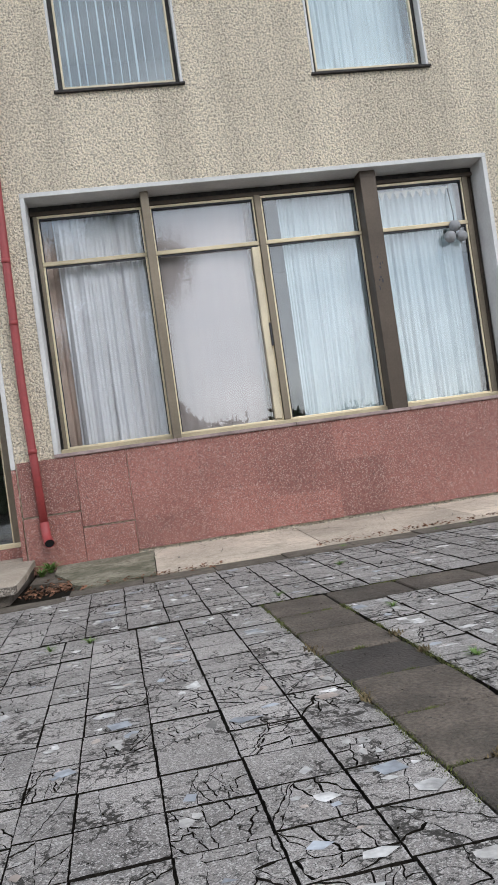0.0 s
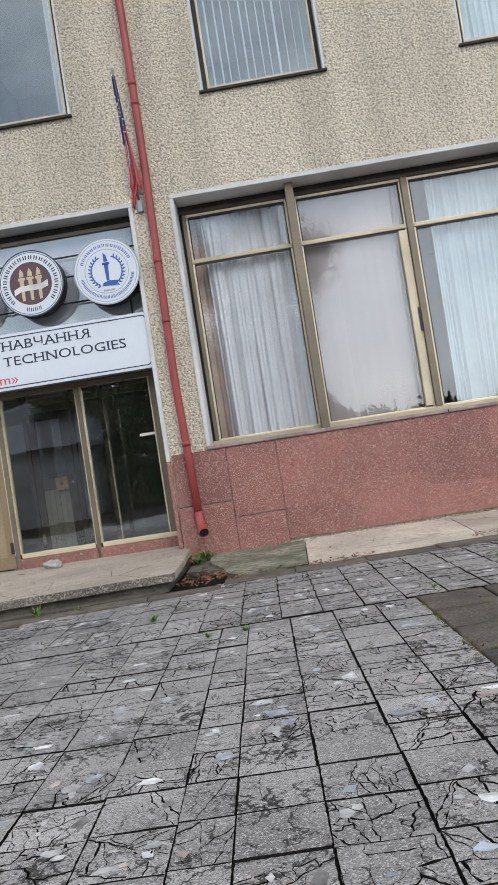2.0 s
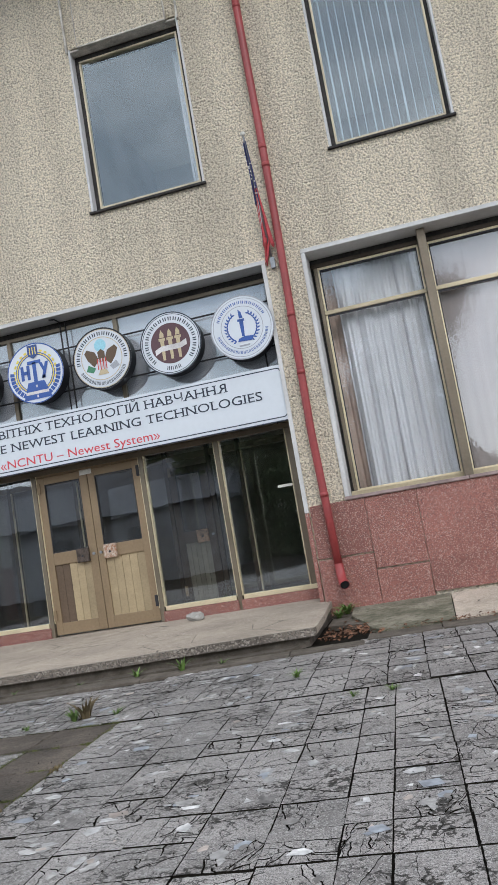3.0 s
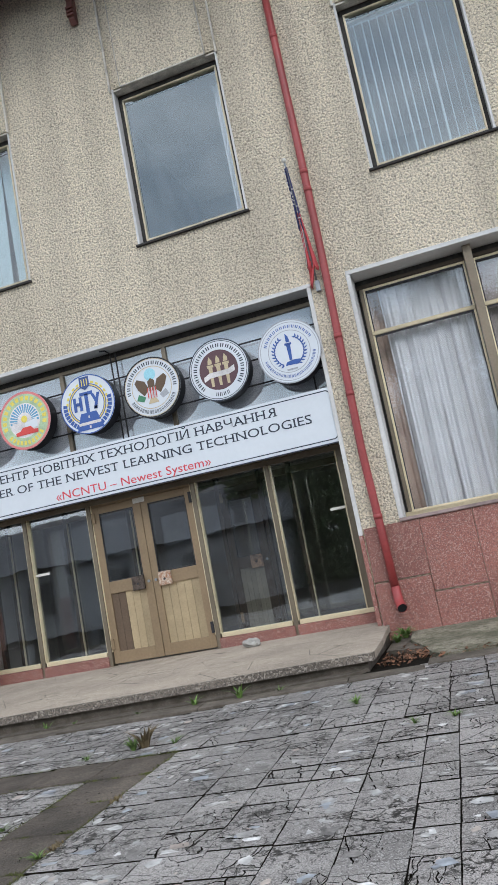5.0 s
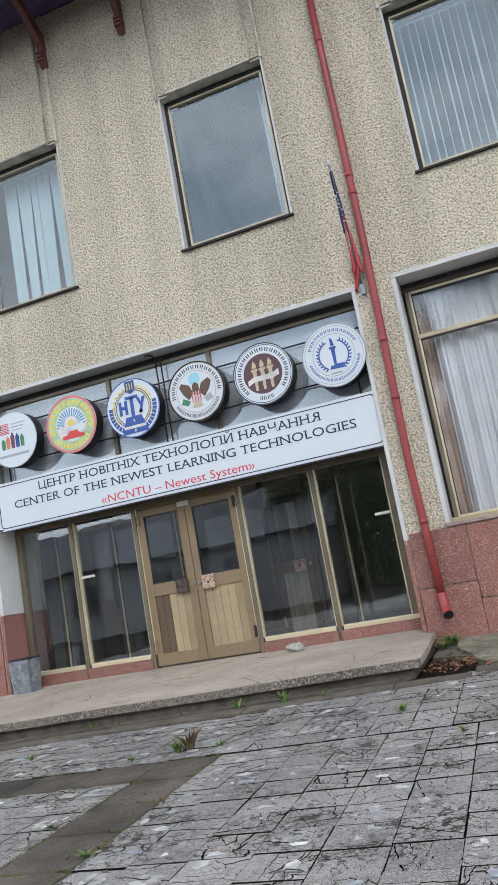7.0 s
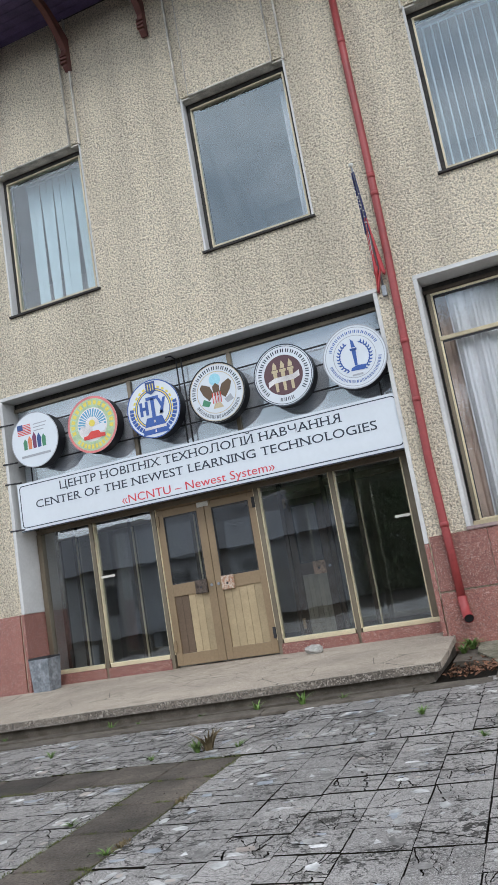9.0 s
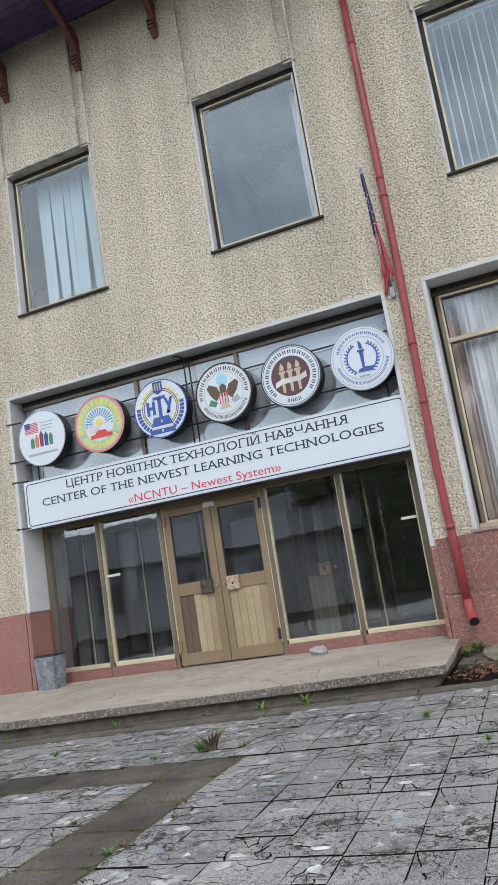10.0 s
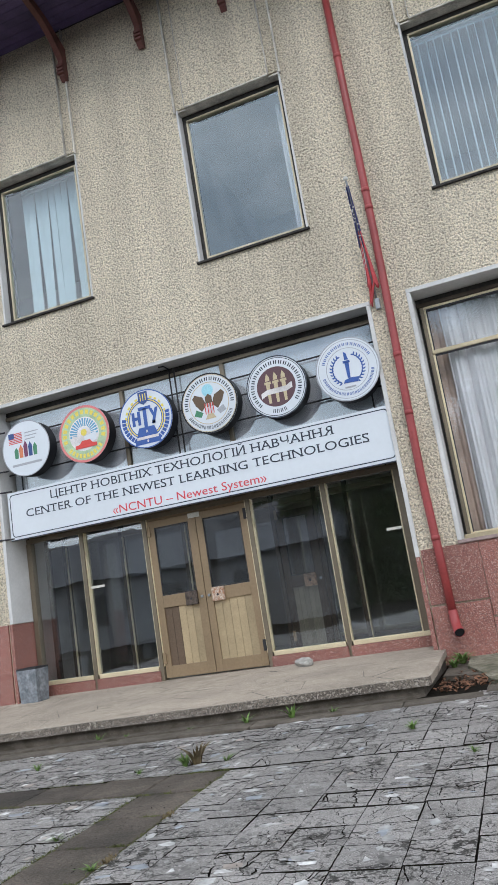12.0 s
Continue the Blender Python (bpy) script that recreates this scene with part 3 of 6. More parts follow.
random.seed(4)
granite(3.86, 4.535, 0.02, 0.69, out=0.06)
granite(3.86, 4.535, 0.712, 1.366)
granite(4.54, 5.16, 0.04, 0.485, out=0.055)
granite(4.54, 5.16, 0.507, 1.366)
cuts = [5.165, 6.02, 6.86, 7.75, 8.36, 9.2, 10.1, 11.2, 12.3, 13.5, 15.0]
for a, b in zip(cuts, cuts[1:]):
    h = random.choice((0.52, 0.7, 0.86))
    granite(a, b, 0.134 + 0.006 * (a - 5.2), h)
    granite(a, b, h, 1.366)
for a, b in ((-8.0, -6.6), (-6.6, -5.2), (-5.2, -3.8), (-3.8, -2.2)):
    granite(a, b, 0.0, 0.62)
    granite(a, b, 0.62, 1.29)
# dark joints: open gaps over the two low slabs
ledge = thing("window_ledge", "thin pale stone ledge under the wide window", "ledge", kind="structure")
for a, b in zip((4.31, 5.8, 7.3, 8.8), (5.8, 7.3, 8.8, 10.33)):
    bar("ledge_stone", ledge, M["granite_edge"], a + 0.003, b - 0.003, -0.055, 0.30, 1.369, 1.411, 0.008)

# ---- white reveals of the two wide openings ----
def reveal(name, x0, x1, z0, z1, depth, low):
    r = thing(name, "white-painted plaster reveal round a wide opening", "reveal", kind="structure")
    bar("reveal_side", r, M["white_paint"], x0, x0 + 0.055, -0.015, depth, low, z1 - 0.056, 0.006)
    bar("reveal_side", r, M["white_paint"], x1 - 0.055, x1, -0.015, depth, low, z1 - 0.056, 0.006)
    bar("reveal_head", r, M["white_paint"], x0, x1, -0.015, depth, z1 - 0.055, z1, 0.006)
    return r


reveal("bay_reveal", BAY[0], BAY[1], BAY[2], BAY[3], 0.375, 1.413)
reveal("entrance_reveal", ENT[0], ENT[1], 0.0, ENT[3], 0.5, 1.295)
for x0, x1 in ((ENT[0], ENT[0] + 0.052), (ENT[1] - 0.052, ENT[1])):
    part("slab", box(bmesh.new(), x0, x1, -0.03, 0.5, 0.02, 1.29, 0.004), M["granite"], plinth)


# ---- the wide window ----
def pane(parent, x0, x1, y, z0, z1, m="glass"):
    p = part("pane", box(bmesh.new(), x0, x1, y, y + 0.006, z0, z1), M[m], parent)
    p.visible_shadow = False
    return p


bay = thing("shop_window", "wide brass-framed window in four bays with transom lights", "window", (0, 0, 0), kind="structure")
FY = 0.33
zt = 3.81
bar("top_rail", bay, M["tarred"], 4.366, 10.274, FY + 0.02, FY + 0.1, 4.482, 4.549, 0.006)
bar("top_rail", bay, M["dark_bronze"], 4.366, 10.274, FY - 0.01, FY + 0.09, 4.432, 4.48, 0.006)
bar("bottom_rail", bay, M["brass"], 4.366, 10.274, FY - 0.02, FY + 0.09, 1.413, 1.474, 0.008)
for a, b, d, m in ((4.37, 4.4, 0.05, "tarred"), (4.402, 4.448, 0.0, "bronze"), (10.125, 10.20, 0.0, "bronze"), (10.202, 10.27, 0.05, "dark_bronze")):
    bar("jamb", bay, M[m], a, b, FY + d, FY + 0.1, 1.476, 4.43, 0.006)
bar("mullion", bay, M["bronze"], 5.765, 5.868, 0.12, FY + 0.1, 1.413, 4.547, 0.006)
bar("mullion", bay, M["bronze"], 7.235, 7.318, FY - 0.03, FY + 0.09, 1.476, 4.43, 0.006)
bar("mullion", bay, M["dark_bronze"], 8.625, 8.838, 0.10, FY + 0.1, 1.413, 4.547, 0.006)
for a, b in ((4.45, 5.763), (5.87, 7.233), (7.32, 8.623), (8.84, 10.123)):
    light = part("sash", box(bmesh.new(), a, b, FY, FY + 0.07, zt - 0.027, zt + 0.027, 0.006), M["brass"], bay)
    for u0, u1, w0, w1 in ((a, b, 4.396, 4.43), (a, a + 0.022, zt + 0.028, 4.395), (b - 0.022, b, zt + 0.028, 4.395),
                           (a, a + 0.026, 1.475, zt - 0.028), (b - 0.026, b, 1.475, zt - 0.028), (a + 0.027, b - 0.027, 1.475, 1.493)):
        part("glazing_bead", box(bmesh.new(), u0, u1, FY + 0.012, FY + 0.06, w0, w1, 0.005), M["bead"], light)
    for w0, w1 in ((zt - 0.05, zt - 0.028), (4.372, 4.395)):
        part("gasket", box(bmesh.new(), a + 0.027, b - 0.027, FY + 0.015, FY + 0.038, w0, w1), M["rod"], light)
    for w0, w1 in ((1.494, zt - 0.051), (zt + 0.028, 4.371)):
        for u in (a + 0.0265, b - 0.0385):
            part("gasket", box(bmesh.new(), u, u + 0.012, FY + 0.02, FY + 0.038, w0, w1), M["rod"], light)
    pane(bay, a + 0.02, b - 0.02, FY + 0.04, zt + 0.02, 4.405, "glass_bay")
    pane(bay, a + 0.02, b - 0.02, FY + 0.045, 1.48, zt - 0.02, "glass_bay")
# bare patches where the paint of the wide mullion has flaked off
rnd = random.Random(33)
for k in range(9):
    fx, fz, fw, fh = rnd.uniform(8.66, 8.78), rnd.uniform(2.95, 3.45), rnd.uniform(0.006, 0.016), rnd.uniform(0.012, 0.04)
    flake = flat(bmesh.new(), [(fx + fw * rnd.uniform(0.6, 1.2) * math.cos(q), fz + fh * rnd.uniform(0.6, 1.2) * math.sin(q)) for q in (0, 1.1, 2.0, 3.1, 4.2, 5.3)], 0.003)
    bmesh.ops.translate(flake, verts=flake.verts[:], vec=(0, 0.0985, 0))
    part("paint_flake", flake, M["rod"], bay)
# opening casement next to the middle mullion
bar("casement_stile", bay, M["cream"], 7.115, 7.2, FY - 0.03, FY + 0.05, 1.5, 3.755, 0.006)
bar("handle", bay, M["rod"], 7.2, 7.225, FY - 0.05, FY - 0.005, 2.45, 2.75, 0.005)


def curtain(name, x0, x1, z0, z1, y, m, label, folds=7.0, depth=0.05, seed=1, spread=0.0):
    """A hanging cloth with uneven folds that widen towards its hem; spread moves the hem sideways."""
    rnd = random.Random(seed)
    ph = [rnd.uniform(0, 6.28) for _ in range(4)]
    bm = bmesh.new()
    nu, nv = 160, 14
    rows = []
    for j in range(nv + 1):
        v = j / nv
        row = []
        for i in range(nu + 1):
            u = i / nu
            w = folds * 6.283 * u
            w2 = w + ph[0] + 1.1 * math.sin(1.3 * u * 6.28 + ph[1]) + 0.25 * math.sin(5 * v + ph[3])
            sharp = 1 - 2 * abs(math.sin(w2 / 2)) ** 0.6
            d = depth * (0.5 + 0.5 * (1 - v)) * (0.75 * sharp + 0.3 * math.sin(2.17 * w + ph[2] + v) + 0.2 * math.sin(4.6 * w + ph[3]))
            x = x0 + (x1 - x0) * u + spread * (1 - v) * (0.3 + 0.7 * u) + 0.01 * math.sin(w * 0.7 + 3 * v)
            row.append(bm.verts.new((x, y + d, z0 + (z1 - z0) * v)))
        rows.append(row)
    for j in range(nv):
        for i in range(nu):
            bm.faces.new((rows[j][i], rows[j][i + 1], rows[j + 1][i + 1], rows[j + 1][i])).smooth = True
    me = to_mesh(name, bm, M[m])
    ob = tagged(new(name, me), label, "curtain", "window curtains")
    sol = ob.modifiers.new("thickness", 'SOLIDIFY')
    sol.thickness = 0.004
    return ob


curtain("curtain", 4.62, 5.84, 0.51, 4.44, 0.49, "curtain", "white net curtain in loose folds behind the shop window", 5, 0.075, 2)
curtain("curtain", 5.85, 7.10, 0.51, 4.44, 0.47, "curtain_pink", "plain pale pinkish cloth stretched behind the shop window", 2, 0.014, 3, -0.05)
curtain("curtain", 7.56, 8.80, 0.51, 4.44, 0.49, "curtain_cool", "white net curtain drawn beside a dark gap", 5, 0.06, 5, -0.12)
curtain("curtain", 8.90, 10.03, 0.51, 4.44, 0.49, "curtain_cool", "white net curtain with a slack hem behind glass", 4, 0.06, 8)
curtain("curtain", 4.40, 4.70, 0.51, 4.44, 0.58, "cloth_brown", "narrow brown cloth beside a white curtain", 1, 0.02, 9)
curtain("curtain", 7.07, 7.2, 0.51, 4.44, 0.58, "cloth_brown", "narrow dark cloth edge beside the middle mullion", 2, 0.02, 10)
balls = thing("ball_ornament", "three grey hanging balls tied together at the window", "ornament")
for bx, bz, r in ((9.90, 3.755, 0.078), (9.815, 3.615, 0.08), (9.982, 3.61, 0.076)):
    bb = bmesh.new()
    bmesh.ops.create_icosphere(bb, subdivisions=3, radius=r, matrix=Matrix.Translation((bx, FY - 0.06, bz)))
    for f in bb.faces:
        f.smooth = True
    part("ball", bb, M["ball"], balls)
part("cord", tube(bmesh.new(), [(9.9, FY - 0.06, 3.65), (9.9, FY - 0.06, 3.95), (9.9, FY + 0.01, 4.3)], 0.004, 6), M["rod"], balls)
garland = thing("garland", "pale icicle garland hanging behind the top light", "garland")
for k in range(9):
    x = 9.0 + k * 0.11
    bm = bmesh.new()
    flat(bm, [(x - 0.045, 4.33), (x + 0.045, 4.33), (x + 0.008, 4.24), (x - 0.008, 4.24)], 0.01)
    bmesh.ops.translate(bm, verts=bm.verts[:], vec=(0, 0.42, 0))
    part("icicle", bm, M["paper"], garland)
for x in (8.96, 9.95):
    part("hanger", box(bmesh.new(), x - 0.003, x + 0.003, 0.41, 0.428, 4.345, 4.42), M["paper"], garland)
part("strand", box(bmesh.new(), 8.95, 9.96, 0.418, 0.432, 4.33, 4.345), M["paper"], garland)


# ---- upper windows ----
def upper_window(x0, x1):
    w = thing("upper_window", "square upper window with cream inner frame and tarred surround", "window", (0, 0, 0), kind="structure")
    for a, b in ((x0, x0 + 0.03), (x1 - 0.03, x1)):
        bar("reveal_side", w, M["white_paint"], a, b, -0.006, 0.25, SILL + 0.013, HEAD - 0.001, 0.004)
    bar("sill_plate", w, M["tarred"], x0 - 0.02, x1 + 0.02, -0.045, 0.28, SILL - 0.016, SILL + 0.012, 0.005)
    a, b, c, d = x0 + 0.031, x1 - 0.031, SILL + 0.014, HEAD - 0.055
    right = 0.08 if x0 < 0 else 0.045
    for u0, u1, v0, v1 in ((a, b, c, c + 0.082), (a, b, d - 0.07, d), (a, a + 0.055, c + 0.083, d - 0.071), (b - right, b, c + 0.083, d - 0.071)):
        bar("outer_frame", w, M["tarred"], u0, u1, 0.13, 0.30, v0, v1, 0.006)
    a, b, c, d = a + 0.056, b - right - 0.001, c + 0.083, d - 0.071
    for u0, u1, v0, v1 in ((a, b, c, c + 0.026), (a, b, d - 0.026, d), (a, a + 0.026, c + 0.027, d - 0.027), (b - 0.026, b, c + 0.027, d - 0.027)):
        bar("inner_frame", w, M["cream"], u0, u1, 0.122, 0.2, v0, v1, 0.005)
    pane(w, a + 0.02, b - 0.02, 0.15, c + 0.02, d - 0.02, "glass_clear" if -2 < x0 < 0 else "glass")
    # lintel panel between two grooves
    bar("lintel", w, M["granite_edge"], x0 + 0.031, x1 - 0.031, 0.19, 0.31, HEAD - 0.054, HEAD - 0.001, 0.005)
    bar("head_soffit", w, M["edge_render"], x0 + 0.031, x1 - 0.031, -0.004, 0.129, HEAD - 0.052, HEAD - 0.026, 0.004)
    part("apron_panel", box(bmesh.new(), x0 + GROOVE, x1 - GROOVE, -0.055, -0.002, HEAD - 0.03, 10.39), M["stucco"], w)
    bar("panel_edge", w, M["edge_render"], x0 + GROOVE - 0.006, x1 - GROOVE + 0.006, -0.062, -0.006, HEAD - 0.05, HEAD - 0.028, 0.004)
    for u in (x0 + GROOVE - 0.012, x1 - GROOVE - 0.001):
        bar("panel_edge", w, M["edge_render"], u, u + 0.013, -0.058, -0.002, HEAD - 0.028, 10.39, 0.003)
    for u in (x0 - 0.02, x1 - 0.005):
        bar("groove_edge", w, M["edge_render"], u, u + 0.025, -0.052, -0.002, HEAD - 0.06, 10.39, 0.003)
    return w


for a, b in WINDOWS + ((11.42, 13.0), (-5.03, -3.41)):
    upper_window(a, b)


def blinds(x0, x1, y, count, width, turn, label, seed, lean=0.5):
    rnd = random.Random(seed)
    t = thing("vertical_blind", label, "blind")
    part("head_rail", box(bmesh.new(), x0, x1, y - 0.02, y + 0.02, 8.15, 8.19), M["blind"], t)
    for x in (x0 + 0.1, x1 - 0.1):
        part("bracket", box(bmesh.new(), x - 0.01, x + 0.01, 0.381, y + 0.01, 8.19, 8.32), M["steel"], t)
    for k in range(count):
        x = x0 + (k + 0.5) * (x1 - x0) / count + rnd.uniform(-0.01, 0.01)
        bm = box(bmesh.new(), -width / 2, width / 2, -0.0015, 0.0015, 5.9, 8.15)
        a = radians(turn + rnd.uniform(-7, 7))
        bmesh.ops.rotate(bm, verts=bm.verts[:], cent=(0, 0, 8.15), matrix=Matrix.Rotation(a, 3, 'Z') @ Matrix.Rotation(radians(rnd.uniform(-lean, lean)), 3, 'Y'))
        bmesh.ops.translate(bm, verts=bm.verts[:], vec=(x, y, 0))
        part("slat", bm, M["blind"], t)
    return t


blinds(5.05, 6.37, 0.45, 12, 0.09, 76, "white vertical blind turned open in an upper window", 3)
blinds(-1.52, -0.27, 0.46, 10, 0.1, 24, "white vertical blind with crooked half-open slats", 6, 2.6)
curtain("curtain", 8.2, 9.66, 5.01, 8.1, 0.5, "curtain_blue", "white net curtain filling an upper window", 9, 0.03, 12)
curtain("curtain", 2.97, 3.14, 5.01, 8.1, 0.5, "curtain", "narrow white curtain at the edge of a bare window", 2, 0.03, 13)

# ---- downpipe ----
pipe = thing("downpipe", "red-painted round steel downpipe on the front wall", "downpipe")
PX = 4.065
pts = [(PX - 0.0, -0.10, 10.3), (PX + 0.01, -0.10, 7.4), (PX + 0.02, -0.10, 6.5), (PX + 0.02, -0.10, 4.9), (PX - 0.0, -0.10, 3.3), (PX - 0.01, -0.10, 2.3), (PX + 0.015, -0.10, 1.3), (PX + 0.035, -0.11, 0.62)]
part("shaft", tube(bmesh.new(), pts, 0.05, 16), M["pipe_red"], pipe)
elbow = [(PX + 0.035, -0.11, 0.63), (PX + 0.04, -0.12, 0.54), (PX + 0.052, -0.16, 0.46), (PX + 0.072, -0.22, 0.41), (PX + 0.087, -0.27, 0.38)]
shoe = part("outlet", tube(bmesh.new(), elbow, [0.055, 0.056, 0.057, 0.058, 0.059], 16, caps=False), M["pipe_red"], pipe)
# a black disc closes the tube and stands for the dark inside
part("outlet_mouth", tube(bmesh.new(), [(PX + 0.081, -0.25, 0.392), (PX + 0.085, -0.262, 0.386)], 0.053, 16), M["black"], shoe, "black plug standing for the shade inside the outlet")
for z, x in ((1.45, 0.011), (3.0, -0.003), (3.75, 0.004), (5.75, 0.02), (6.0, 0.02), (8.0, 0.007)):
    c = part("collar", tube(bmesh.new(), [(PX + x, -0.10, z), (PX + x, -0.10, z + 0.06)], 0.054, 16), M["pipe_red"], pipe)
    part("clamp", box(bmesh.new(), PX + x - 0.012, PX + x + 0.012, -0.06, 0.0, z + 0.02, z + 0.045), M["pipe_red"], c)

# ---- flag ----
flag = thing("flag", "furled striped flag hanging on a short steel wall pole", "flag")
foot, tip = Vector((3.945, -0.02, 4.50)), Vector((3.91, -0.42, 6.10))
part("pole", tube(bmesh.new(), [foot, tip], 0.013, 10), M["steel"], flag)
bb = bmesh.new()
bmesh.ops.create_icosphere(bb, subdivisions=2, radius=0.032, matrix=Matrix.Translation(tip))
part("finial", bb, M["paper"], flag, "white ball finial")
part("bracket", box(bmesh.new(), 3.915, 3.975, -0.06, -0.001, 4.44, 4.58, 0.006), M["steel"], flag)


def cloth_piece(name, m, s0, s1, w0, w1, lean):
    bm = bmesh.new()
    rows = []
    for j in range(13):
        v = j / 12
        c = tip.lerp(foot, s0 + (s1 - s0) * v) + Vector((lean * v, -0.01, 0))
        w = w0 + (w1 - w0) * v
        rows.append([bm.verts.new(c + Vector((w * (i / 10 - 0.5) * 2, 0.028 * math.sin(i * 1.3 + 2 * v), -0.06 * v * math.sin(i * 0.9)))) for i in range(11)])
    for a, b in zip(rows, rows[1:]):
        for i in range(10):
            bm.faces.new((a[i], a[i + 1], b[i + 1], b[i])).smooth = True
    ob = part(name, bm, M[m], flag)
    sol = ob.modifiers.new("thickness", 'SOLIDIFY')
    sol.thickness = 0.006
    return ob


cloth_piece("blue_field", "flag_blue", 0.06, 0.52, 0.018, 0.04, -0.012)
cloth_piece("stripe", "flag_red", 0.42, 0.84, 0.022, 0.075, 0.0)
cloth_piece("stripe", "flag_white", 0.47, 0.80, 0.012, 0.022, -0.05)
cloth_piece("stripe", "flag_red", 0.80, 0.97, 0.05, 0.012, -0.08)
rnd = random.Random(2)
for k in range(16):
    p = tip.lerp(foot, rnd.uniform(0.09, 0.48)) + Vector((rnd.uniform(-0.03, 0.015), -0.055, 0))
    part("star", box(bmesh.new(), p.x - 0.008, p.x + 0.008, p.y, p.y + 0.003, p.z - 0.008, p.z + 0.008), M["flag_white"], flag)

# ---- entrance glazing ----
EY = 0.47
ent = thing("entrance_screen", "brass-framed glazed entrance screen with doors and top lights", "glazing", kind="structure")
MUL = (-2.11, -1.115, -0.045, 1.585, 2.675, 3.78)
TY = 0.27
bar("top_rail", ent, M["tarred"], -2.13, 3.77, TY + 0.02, TY + 0.1, 4.45, 4.53, 0.006)
bar("top_rail", ent, M["bronze"], -2.13, 3.77, TY, TY + 0.09, 4.395, 4.448, 0.006)
bar("ledge", ent, M["bronze"], -2.11, 3.78, TY, EY + 0.1, 2.533, 2.56, 0.004)
bar("transom", ent, M["bronze"], -2.11, 3.78, EY, EY + 0.1, 2.462, 2.53, 0.006)
for x in MUL:
    if x not in (MUL[0], MUL[-1]):
        w = 0.03
        bar("mullion", ent, M["bronze"], x - w, x + w, EY - 0.03, EY + 0.1, 0.19, 2.46, 0.006)
        if x in (MUL[2], MUL[3]):
            bar("top_mullion", ent, M["bronze"], x - 0.03, x + 0.03, TY - 0.01, TY + 0.09, 2.562, 4.394, 0.006)
        bar("mullion_bead", ent, M["bead"], x - w - 0.016, x - w, EY - 0.012, EY + 0.06, 0.39, 2.46, 0.004)
        bar("mullion_bead", ent, M["bead"], x + w, x + w + 0.016, EY - 0.012, EY + 0.06, 0.39, 2.46, 0.004)
bar("jamb", ent, M["bronze"], -2.11, -2.03, EY - 0.01, EY + 0.1, 0.19, 2.46, 0.006)
bar("mullion_bead", ent, M["bead"], 3.617, 3.634, EY - 0.012, EY + 0.06, 0.39, 2.46, 0.004)
bar("jamb", ent, M["bronze"], 3.635, 3.78, EY - 0.01, EY + 0.1, 0.19, 2.46, 0.006)
for a, b in ((MUL[0], MUL[1]), (MUL[1], MUL[2]), (MUL[3], MUL[4]), (MUL[4], MUL[5])):
    bar("bottom_rail", ent, M["bead"], a + 0.05, b - 0.05, EY - 0.02, EY + 0.09, 0.34, 0.4, 0.006)
    bar("threshold_stone", ent, M["granite"], a + 0.02, b - 0.02, EY - 0.05, EY + 0.14, 0.17, 0.338, 0.004)
    pane(ent, a + 0.04, b - 0.04, EY + 0.04, 0.385, 2.48, "glass_dark")
for a, b in ((-2.1, -0.045), (-0.045, 1.585), (1.585, 3.76)):
    pane(ent, a + 0.03, b - 0.03, TY + 0.03, 2.565, 4.41)
    bar("backing_panel", ent, M["pale_panel"], a + 0.031, b - 0.031, TY + 0.045, TY + 0.055, 2.565, 4.41, 0.003, "pale grey panel behind the top lights")



